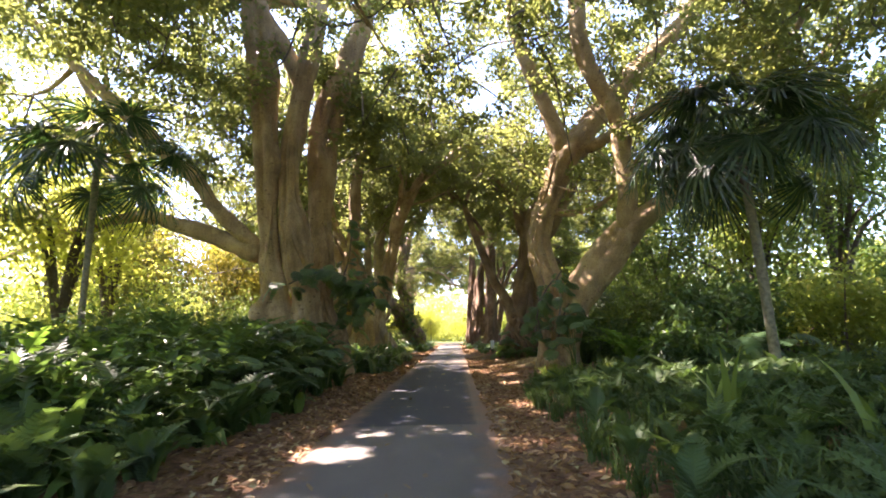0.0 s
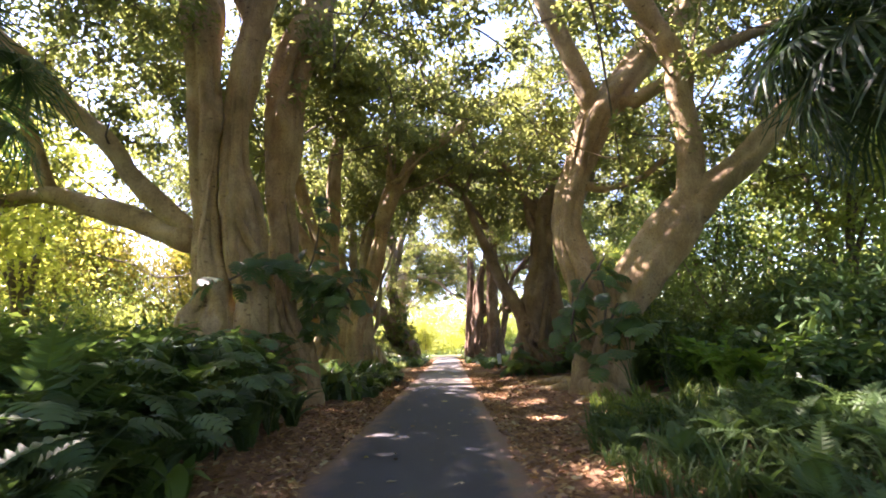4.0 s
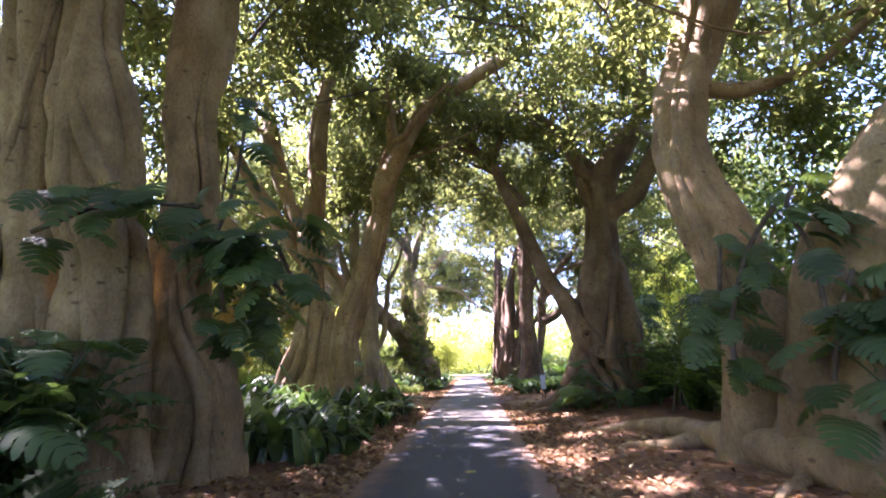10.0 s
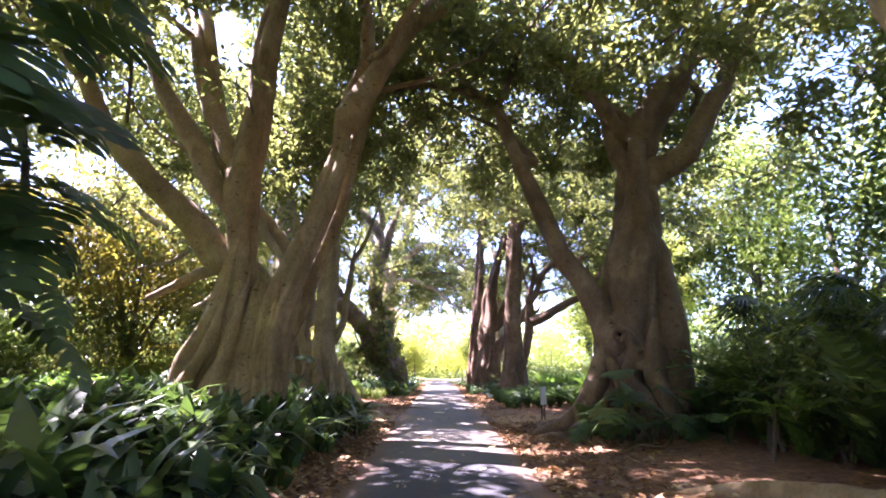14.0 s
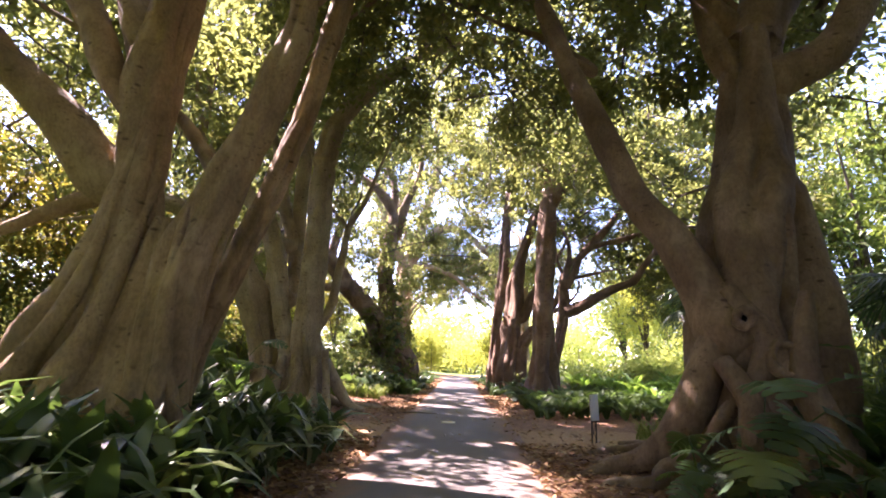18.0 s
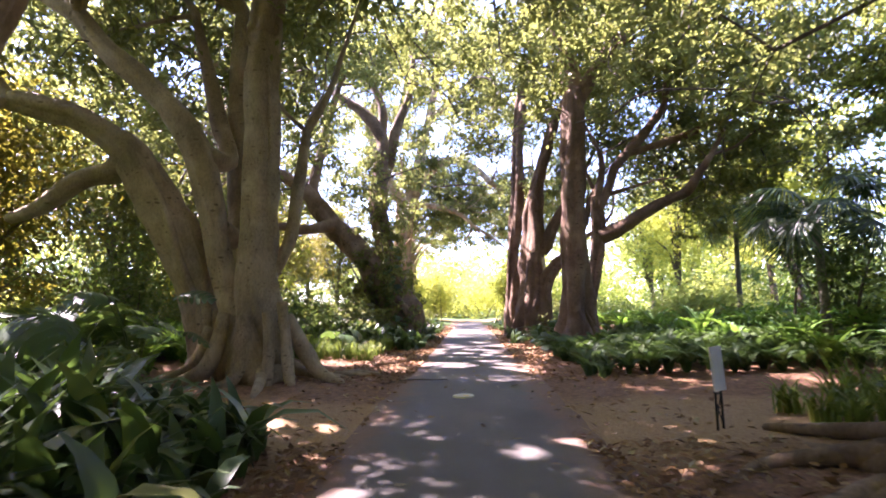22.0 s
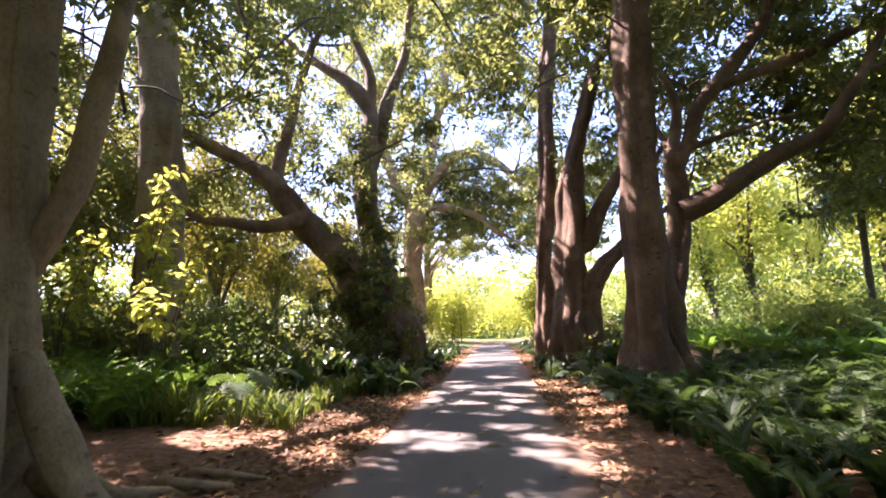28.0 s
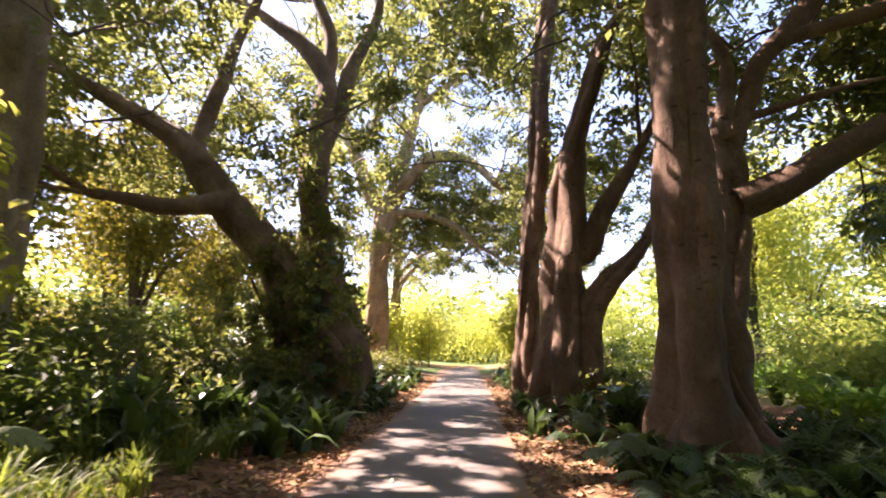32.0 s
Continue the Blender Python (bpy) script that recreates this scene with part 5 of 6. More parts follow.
# ---- plants ----
def strap_mesh(seed, blades=22, length=0.75, width=0.062, mat=None, spread=1.15):
    r = np.random.RandomState(seed)
    verts, faces = [], []
    for _ in range(blades):
        a = r.uniform(0, 2 * math.pi)
        L, w = length * r.uniform(0.6, 1.2), width * r.uniform(0.7, 1.2)
        lean = spread * r.uniform(0.25, 1.15)
        bx, by = r.normal(0, 0.09, 2)
        dx, dy = math.cos(a), math.sin(a)
        o = len(verts)
        for k in range(6):
            t = k / 5
            bend = lean * (0.35 * t + 0.75 * t * t)
            px, pz = L * t * math.sin(min(2.3, bend)), L * t * math.cos(min(2.0, bend * 0.9))
            ww = w * (0.45 + 1.1 * math.sin(math.pi * min(1, t * 0.8 + 0.12))) * (1 - t ** 4) * 0.5 + 0.002
            for sgn in (-1, 0, 1):
                verts.append((bx + dx * px - dy * ww * sgn, by + dy * px + dx * ww * sgn, max(0, pz) + (0.25 * ww if sgn else 0)))
        for k in range(5):
            for j in range(2):
                q = o + k * 3 + j
                faces.append((q, q + 1, q + 4, q + 3))
    return mesh_np("leaves", verts, faces, mat or M_STRAP, True)


def fern_mesh(seed, fronds=13, length=0.8, pairs=13, mat=None, rise=1.0):
    r = np.random.RandomState(seed)
    verts, faces = [], []
    for _ in range(fronds):
        a = r.uniform(0, 2 * math.pi)
        L = length * r.uniform(0.65, 1.2)
        lean = r.uniform(0.5, 1.25) / rise
        dx, dy = math.cos(a), math.sin(a)
        line = []
        for k in range(pairs + 1):
            t = k / pairs
            b = lean * (0.35 * t + 0.8 * t * t)
            line.append(Vector((dx * L * t * math.sin(b), dy * L * t * math.sin(b), L * t * math.cos(b * 0.85))))
        s = Vector((-dy, dx, 0))
        o = len(verts)
        verts += [tuple(p) for p in line]
        for k in range(1, pairs):
            t = k / pairs
            pl = 0.15 * length / 0.8 * math.sin(math.pi * min(1, 0.15 + t * 0.85)) * r.uniform(0.8, 1.1)
            d = (line[k + 1] - line[k - 1]).normalized()
            n = s.cross(d)
            for sg in (-1, 1):
                q = len(verts)
                verts += [tuple(line[k] + s * sg * pl * 0.55 + d * pl * 0.08), tuple(line[k] + s * sg * pl + d * pl * 0.5 - n * pl * 0.28)]
                faces.append((o + k, q, q + 1, o + k + 1))
    return mesh_np("fronds", verts, faces, mat or M_FERN)


def lobed_leaf_mesh(seed, size=0.5, lobes=7, deep=0.62):
    """A large philodendron leaf, deeply cut into lobes and arched along its midrib."""
    r = np.random.RandomState(seed)
    verts, faces = [], []
    L = size

    def put(x, y):
        verts.append((x, y, 0.10 * L * math.sin(math.pi * min(1, y / L)) - 0.35 * (y / L) ** 2 * L * 0.6 + 0.3 * abs(x) - 0.9 * x * x / L))
        return len(verts) - 1
    mid = [put(0, L * k / (2 * lobes)) for k in range(2 * lobes + 1)]
    for sg in (-1, 1):
        for k in range(lobes):
            t = (k + 0.5) / lobes
            wid = L * 0.46 * math.sin(math.pi * (0.2 + 0.78 * t)) ** 0.8 * r.uniform(0.9, 1.1) + 0.02
            a, b, c = mid[2 * k], mid[2 * k + 1], mid[2 * k + 2]
            y0, y1 = verts[a][1], verts[c][1]
            dy = 0.32 * wid
            i0 = put(sg * wid * (1 - deep), y0 + dy * (1 - deep) + 0.006)
            i1 = put(sg * wid * (1 - deep), y1 + dy * (1 - deep) - 0.006)
            o0 = put(sg * wid * 0.82, y0 + dy * 0.9 + (y1 - y0) * 0.12)
            o1 = put(sg * wid * 0.86, y1 + dy * 0.95 - (y1 - y0) * 0.12)
            tip = put(sg * wid, (y0 + y1) / 2 + dy * 1.15)
            for q in ((a, i0, b, b), (b, i0, i1, b), (b, i1, c, c), (i0, o0, o1, i1), (o0, tip, o1, o1)):
                q = tuple(dict.fromkeys(q))
                faces.append(q if sg > 0 else q[::-1])
    me = bpy.data.meshes.new("leaf")
    me.from_pydata(verts, [], faces)
    me.polygons.foreach_set("use_smooth", [True] * len(me.polygons))
    me.materials.append(M_GLOSS)
    return me


LOBED = [lobed_leaf_mesh(i, 0.55, 7, 0.6) for i in range(4)]


def philodendron(place, leaves=9, size=1.0, seed=0, height=0.9, label="philodendron with large glossy lobed leaves"):
    r = np.random.RandomState(seed)
    ob = thing("philodendron", label, "plant", place, "philodendrons")
    stalks = []
    for i in range(leaves):
        a = r.uniform(0, 2 * math.pi)
        rr, h = r.uniform(0.25, 0.75) * size, height * r.uniform(0.45, 1.05)
        end = Vector((math.cos(a) * rr, math.sin(a) * rr, h))
        stalks.append([(0, 0, 0, 0.014), (end.x * 0.35, end.y * 0.35, h * 0.65, 0.011), (*end, 0.008)])
        s = size * r.uniform(0.75, 1.25)
        part("leaf", LOBED[r.randint(4)], ob, "", Matrix.LocRotScale(end, Euler((r.uniform(-0.5, 0.1), r.normal(0, 0.25), a - math.pi / 2 + r.normal(0, 0.3))), (s, s, s)))
    for st in stalks:
        part("stalk", tubes_mesh("stalk", [st], M_STRAP, step=0.25, sides=5), ob)
    return ob


# single leaves and fronds, at several leans, that the near plants are put together from
BLADES = [strap_mesh(i, 1, 0.8, 0.14, None, s) for i, s in enumerate((0.6, 0.85, 1.1, 1.3, 1.5, 1.2))]
FRONDS = [fern_mesh(50 + i, 1, 0.8, 26) for i in range(6)]
BROADS = [strap_mesh(200 + i, 1, 0.6, 0.12, M_BROAD, s) for i, s in enumerate((0.7, 1.0, 1.3, 1.5))]
BROAD = [strap_mesh(210 + i, 20, 0.6, 0.12, M_BROAD) for i in range(3)]
STRAP = [strap_mesh(i, 18, 0.8, 0.13) for i in range(3)]
GRASSY = [strap_mesh(30 + i, 46, 0.62, 0.022, M_GRASS, 0.9) for i in range(3)]
# border grass in the darker fern green, standing for the deeper shade there
GRASSY_SHADED = [strap_mesh(36 + i, 52, 0.62, 0.017, M_FERN, 1.1) for i in range(3)]
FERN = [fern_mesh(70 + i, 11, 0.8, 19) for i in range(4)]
# ferns in the lightened, sunlit-looking green
FERN_SUNLIT = [fern_mesh(60 + i, 12, 0.75, 12, M_FERN_SUNLIT) for i in range(3)]


def arrays_of(me):
    v = np.empty(len(me.vertices) * 3, np.float32)
    me.vertices.foreach_get("co", v)
    f = np.empty(len(me.loops), np.int32)
    me.loops.foreach_get("vertex_index", f)
    return v.reshape(-1, 3), f.reshape(-1, 4)


def single(name, me, place, turn, s, label, category, group, tilt=0.0):
    ob = new(name, me)
    ob.matrix_world = Matrix.LocRotScale(Vector(place), Euler((tilt, 0, turn)), (s, s, s))
    return tagged(ob, label, category, group)


def scatter(n, x0, x1, y0, y1, gap, seed):
    r = np.random.RandomState(seed)
    out = []
    for _ in range(n * 12):
        p = (r.uniform(x0, x1), r.uniform(y0, y1))
        if all((p[0] - q[0]) ** 2 + (p[1] - q[1]) ** 2 > gap * gap for q in out):
            out.append(p)
            if len(out) >= n:
                break
    return out


FEET = [(l[0][0][0], l[0][0][1], 1.0) for l in (FIG_A, FIG_B, FIG_C, FIG_D, FIG_E, FIG_F, FIG_G, FIG_H, FIG_I, FIG_J)]


def free(x, y, pad=0.0):
    return all((x - a) ** 2 + (y - b) ** 2 > (r + pad) ** 2 for a, b, r in FEET)


def bed(n, box, gap, seed, kind, label, singles, smin=0.8, smax=1.3, x_near=None):
    """A bed of plants: the nearest to the path are things with a mesh for each leaf, the rest one mass."""
    r = np.random.RandomState(seed)
    name, leaf, pieces, count, bulk, cat = {"fern": ("fern", "frond", FRONDS, 11, FERN, "fern"), "strap": ("strap_leaf_plant", "leaf", BLADES, 15, STRAP, "plant"),
                                            "broad": ("broad_leaf_plant", "leaf", BROADS, 18, BROAD, "plant"), "grass": ("grass", "blade", None, 0, GRASSY, "grass"), "shaded_grass": ("border_grass", "blade", None, 0, GRASSY_SHADED, "grass"), "light": ("sunny_fern", "frond", None, 0, FERN_SUNLIT, "fern")}[kind]
    spots = [p for p in scatter(n, *box, gap, seed) if free(*p)]
    spots.sort(key=lambda p: abs(p[0]))
    vs, fs, o = [], [], 0
    for k, (x, y) in enumerate(spots):
        s, z = r.uniform(smin, smax) * (0.8 + 0.45 * min(1, max(0, abs(x) - 2) / 2.5)), ground_z(x, y) - 0.02
        if k < singles:
            ob = thing(name, label, cat, (x, y, z), label)
            for i in range(count):
                a = 6.283 * (i + r.uniform(-0.35, 0.35)) / count * 3
                q = s * r.uniform(0.8, 1.2)
                part(leaf, pieces[r.randint(len(pieces))], ob, "", Matrix.LocRotScale((r.normal(0, 0.04), r.normal(0, 0.04), 0), Euler((0, r.normal(0, 0.12), a)), (q, q, q)))
        else:
            v, f = arrays_of(bulk[r.randint(len(bulk))])
            a = r.uniform(0, 6.283)
            c, t = math.cos(a) * s, math.sin(a) * s
            vs.append(np.stack([v[:, 0] * c - v[:, 1] * t + x, v[:, 0] * t + v[:, 1] * c + y, v[:, 2] * s + z], 1))
            fs.append(f + o)
            o += len(v)
    if vs:
        me = mesh_np(name + "_bed", np.concatenate(vs), np.concatenate(fs), bulk[0].materials[0], kind != "fern")
        tagged(new(name + "_bed", me), label.replace("clump of", "bed of"), cat, kind="stuff")


# left border at the start: ferns, then philodendrons under the great fig
bed(60, (-8, -2.3, 1.5, 11), 0.6, 1, "fern", "dark green sword fern in a dense border", 14, 0.9, 1.4)
bed(170, (-8, -2.4, 1.5, 14.5), 0.42, 101, "broad", "clump of broad dark green leaves in a dense border", 40, 0.85, 1.4)
bed(150, (-9, -2.6, 10, 19), 0.45, 2, "fern", "dark green sword fern under the great fig", 16, 1.0, 1.6)
for i, (x, y) in enumerate(scatter(54, -6.2, -2.65, 12.5, 20.3, 0.56, 3)):
    if free(x, y, -0.2) and not (y > 18.6 and x > -3.6):
        philodendron((x, y, ground_z(x, y)), 10, 0.76, 400 + i, (1.1 + 0.1 * (y - 12)) * (0.7 if x > -3.2 else 1.0))
for i, (x, y) in enumerate(scatter(20, -5.9, -3.5, 16.4, 20.2, 0.5, 33)):
    if free(x, y, -0.3):
        philodendron((x, y, ground_z(x, y)), 10, 0.78, 560 + i, 1.45 + 0.1 * (y - 16))
bed(54, (-6.6, -3.4, 12.2, 19.6), 0.5, 123, "fern", "tall soft fern in the bed below the great fig", 0, 1.6, 2.2)
bed(60, (-8.5, -4.6, 9.5, 19), 0.6, 124, "light", "yellow-green fern behind the border", 0, 1.2, 1.9)
# right border at the start
bed(330, (2.55, 9.5, 1.5, 16.5), 0.34, 4, "fern", "soft green sword fern in a shady border", 34, 0.5, 0.85)
bed(260, (2.35, 8, 2.5, 17), 0.3, 5, "shaded_grass", "tall green grassy tufts among ferns", 0, 0.55, 0.9)
for i, (x, y) in enumerate([p for p in scatter(34, 3.6, 8.8, 15.2, 27, 0.8, 6) if p[0] > 5.0 + 0.3 * (p[1] - 15) and p[0] > 5.0 * (p[1] > 19)]):
    philodendron((x, y, ground_z(x, y)), 8, 1.0, 440 + i, 1.1)
# strap-leaved bed by the second pair
bed(200, (-6.8, -2.0, 23.2, 33.4), 0.36, 7, "strap", "clump of glossy dark strap leaves", 52, 0.85, 1.3)
bed(60, (-6.6, -2.8, 30.6, 33.9), 0.26, 122, "strap", "clump of glossy strap leaves beside bare sand", 10, 0.75, 1.05)
bed(260, (-14, -6.2, 23, 35), 0.5, 8, "light", "ferns with green lightened as if in the sun", 0, 0.9, 1.4)
for i, (x, y) in enumerate(scatter(9, 3.2, 5.4, 29.0, 30.4, 0.5, 9)):
    philodendron((x, y, ground_z(x, y)), 6, 0.7, 470 + i, 0.5)
bed(30, (3.1, 5.6, 15.0, 19.4), 0.36, 110, "grass", "yellow-green grassy tufts on leaf litter", 0, 0.45, 0.8)
bed(46, (5.6, 10, 27, 33), 0.6, 10, "fern", "dark green fern under the shrubs", 8, 1.0, 1.5)
bed(34, (5.4, 9.4, 21.5, 29.5), 0.6, 120, "fern", "tall arching fern among the shrubs", 0, 1.5, 2.1)
bed(26, (5.4, 10.5, 17.5, 29), 0.7, 121, "light", "tall light green fern among the shrubs", 0, 1.3, 1.9)
# beyond the crossing
bed(330, (2.5, 9.5, 38.5, 46), 0.33, 11, "fern", "green fern in the bed beyond the crossing", 22, 0.5, 0.78)
bed(40, (4.2, 7.5, 33.4, 35.3), 0.45, 12, "grass", "green grassy tufts beside the sign", 0, 0.7, 1.0)
bed(95, (-6.0, -2.7, 41.6, 47.5), 0.34, 13, "grass", "pale sunlit grass tufts at the path edge", 0, 0.5, 0.95)
bed(70, (-9, -4.2, 46.6, 51), 0.5, 14, "fern", "dark fern under the leaning fig", 14, 0.8, 1.2)
bed(110, (-11, -5.2, 41.2, 47.2), 0.5, 114, "light", "fern below the smooth fig, green lightened as if sunlit", 0, 0.8, 1.2)
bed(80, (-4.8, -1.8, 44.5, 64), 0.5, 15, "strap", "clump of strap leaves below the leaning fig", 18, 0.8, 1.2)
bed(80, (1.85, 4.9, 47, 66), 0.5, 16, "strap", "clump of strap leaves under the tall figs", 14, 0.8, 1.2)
bed(110, (-15, -7, 34, 46), 0.75, 17, "light", "ferns beyond the crossing, green lightened as if sunlit", 0, 1.0, 1.5)
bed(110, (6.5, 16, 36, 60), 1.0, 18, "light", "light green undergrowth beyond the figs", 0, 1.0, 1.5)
bed(90, (-16, -7, 5, 24), 0.9, 19, "light", "undergrowth with green lightened as if in the sun", 0, 1.0, 1.5)
for i, (x, y) in enumerate([(2.6, 44.0), (2.9, 44.3), (2.7, 44.6), (2.35, 45.6), (2.4, 47.0)]):
    philodendron((x, y, ground_z(x, y)), 9, 0.55, 490 + i, 0.5)


# large split-leaved plants at the feet of the figs
for x, y, n, size, h, sd_ in ((3.45, 29.35, 6, 1.15, 1.25, 531), (3.9, 29.1, 5, 1.1, 0.95, 532), (3.0, 29.9, 4, 0.8, 0.7, 533), (4.5, 19.9, 7, 1.0, 1.75, 534), (5.2, 19.6, 6, 1.0, 1.8, 535), (-5.6, 36.4, 7, 1.3, 1.7, 536), (-3.4, 41.6, 6, 0.8, 0.9, 537)):
    philodendron((x, y, ground_z(x, y)), n, size, sd_, h, "large split leaves on long bare stalks below a fig")


def upright_strap(place, blades, length, seed):
    """A spiky plant of a few long upright straps."""
    r = np.random.RandomState(seed)
    ob = thing("spiky_plant", "spiky plant with long upright yellow-green straps", "plant", place, "spiky plants")
    for i in range(blades):
        me = strap_mesh(700 + seed * 10 + i, 1, length * r.uniform(0.75, 1.15), 0.07, M_GRASS, r.uniform(0.25, 0.75))
        part("leaf", me, ob, "", Matrix.Rotation(6.283 * i / blades + r.normal(0, 0.3), 4, "Z"))


upright_strap((3.8, 10.0, ground_z(3.8, 10.0)), 7, 1.25, 1)
upright_strap((4.6, 8.8, ground_z(4.6, 8.8)), 6, 0.9, 2)
upright_strap((6.0, 33.9, ground_z(6.0, 33.9)), 9, 1.2, 3)
upright_strap((5.2, 34.3, ground_z(5.2, 34.3)), 9, 1.0, 4)


# climbing leaves on the trunks
def climber(pts, n, seed, size=0.8):
    r = np.random.RandomState(seed)
    x0, y0, z0 = pts[0]
    ob = thing("climbing_philodendron", "climbing philodendron with drooping lobed leaves on a trunk", "plant", (x0, y0, z0), "climbers")
    line = spline([(x - x0, y - y0, z - z0, 0.03) for x, y, z in pts], 0.2)
    part("vine", tubes_mesh("vine", [[(x - x0, y - y0, z - z0, 0.03) for x, y, z in pts]], M_TWIG, step=0.2, sides=6, knobs=0.2), ob)
    for i in range(n):
        q = line[r.randint(len(line))].xyz
        a = r.uniform(-2.6, 0.3)
        s = size * r.uniform(0.7, 1.4)
        w_ = r.uniform(0.1, 0.55) * size
        o = Vector((math.cos(a) * w_, math.sin(a) * w_, r.normal(0, 0.15)))
        part("leaf", LOBED[r.randint(4)], ob, "", Matrix.LocRotScale(q + o, Euler((r.uniform(-0.9, -0.1), r.normal(0, 0.3), a - math.pi / 2)), (s, s, s)))
    return ob


climber([(-4.7, 20.3, 3.3), (-4.0, 20.6, 3.7), (-3.4, 21.4, 3.9)], 20, 1, 0.85)
climber([(-3.3, 21.8, 3.4), (-3.0, 21.8, 4.4), (-2.9, 21.9, 5.8)], 22, 9, 0.7)
climber([(-3.1, 21.6, 3.4), (-2.6, 21.5, 3.1), (-2.1, 21.5, 2.6)], 28, 10, 0.8)
for x, y, z in ((-2.95, 21.7, 2.5), (-2.85, 21.75, 2.25), (-3.02, 21.65, 2.4)):
    dying = lobed_leaf_mesh(int(z * 10), 0.32, 6, 0.5)
    dying.materials[0] = M_DEAD
    ob = tagged(new("dying_leaf", dying), "yellow-orange dying philodendron leaf hanging from the climber", "leaf", "dying leaves")
    ob.matrix_world = Matrix.LocRotScale(Vector((x, y, z)), Euler((-1.3, 0.2, x * 9)), None)
climber([(-3.4, 22.9, 3.7), (-3.2, 23.0, 2.8), (-3.3, 22.9, 2.0)], 36, 13, 0.95)
climber([(-2.9, 21.6, 3.3), (-2.3, 21.4, 3.4), (-1.95, 21.4, 2.8)], 32, 11, 0.8)
climber([(-2.95, 21.75, 2.0), (-3.05, 21.7, 2.6), (-3.1, 21.6, 3.2)], 9, 8, 0.6)
climber([(4.1, 20.45, 1.2), (4.3, 20.4, 1.9), (4.5, 20.4, 2.3)], 14, 7, 0.75)
climber([(4.2, 20.5, 1.9), (4.35, 20.7, 2.6), (4.3, 20.9, 3.2), (4.5, 21.0, 3.5)], 26, 12, 0.62)
climber([(3.8, 21.6, 1.2), (3.72, 21.7, 2.0), (3.9, 21.8, 3.0)], 24, 14, 0.68)
climber([(3.5, 21.2, 1.2), (3.6, 21.2, 2.0), (3.9, 21.1, 2.8), (4.3, 21.1, 3.3)], 26, 2, 0.5)
climber([(-3.3, 51.2, 0.6), (-3.4, 51.3, 2.2), (-3.7, 51.5, 4.2)], 40, 3, 0.7)
climber([(3.6, 30.1, 0.4), (3.8, 30.3, 0.9), (4.2, 30.4, 1.3)], 10, 4, 0.5)


def ivy(pts, radius, n, seed):
    r = np.random.RandomState(seed)
    x0, y0, z0 = pts[0]
    ob = thing("ivy", "dark ivy smothering the foot of the leaning fig", "climber", (x0, y0, z0))
    line = [v.xyz for v in spline([(x - x0, y - y0, z - z0, 0.03) for x, y, z in pts], 0.25)]
    c = np.array([tuple(line[r.randint(len(line))] + Vector(r.normal(0, radius, 3))) for _ in range(n)])
    v, f = small_leaves(clump_points(c, r.uniform(0.2, 0.45, n), 40, r), 0.17, 0.11, r, 0.3)
    part("leaves", mesh_np("leaves", v, f, M_FIG), ob)
    part("vine", tubes_mesh("vine", [[(x - x0, y - y0, z - z0, 0.04) for x, y, z in pts]], M_TWIG, step=0.3, sides=6), ob)


ivy([(-3.5, 51.7, 0.2), (-3.7, 51.7, 2.0), (-4.1, 52.0, 4.2), (-4.3, 52.6, 6.2)], 0.75, 190, 61)
ivy([(-3.1, 51.9, 0.2), (-4.5, 51.3, 1.8), (-5.4, 51.2, 3.4)], 0.6, 100, 62)


def sapling(x, y, h, n, seed):
    r = np.random.RandomState(seed)
    ob = thing("sapling", "thin sapling with bright yellow-green leaves", "sapling", (x, y, ground_z(x, y)), "saplings")
    c = []
    for k in range(4):
        a, q = r.uniform(0, 6.28), r.uniform(0.4, 0.9)
        e = (math.cos(a) * q, math.sin(a) * q, h * r.uniform(0.6, 1.0))
        part("stem", tubes_mesh("stem", [[(r.normal(0, 0.05), r.normal(0, 0.05), -0.05, 0.02), (e[0] * 0.2, e[1] * 0.2, e[2] * 0.5, 0.014), (*e, 0.006)]], M_TWIG, step=0.2, sides=6), ob)
        c += [tuple(np.array(e) * t + r.normal(0, 0.12, 3)) for t in np.linspace(0.55, 1.0, 4)]
    v, f = leaves_arrays(clump_points(np.array(c), np.full(len(c), 0.36), n, r), 0.26, 0.15, rs=r)
    part("leaves", mesh_np("leaves", v, f, M_BRIGHT), ob)


sapling(-7.6, 44.9, 5.2, 13, 71)
sapling(-6.6, 44.4, 3.9, 10, 72)
sapling(-9.0, 44.2, 4.6, 12, 73)
for i, (x, y) in enumerate([(-6.2, 36.3), (-6.9, 37.2), (-5.8, 35.3), (-7.4, 35.8), (-7.8, 38.4), (-6.6, 34.4)]):
    philodendron((x, y, ground_z(x, y)), 10, 1.35, 520 + i, 1.5)


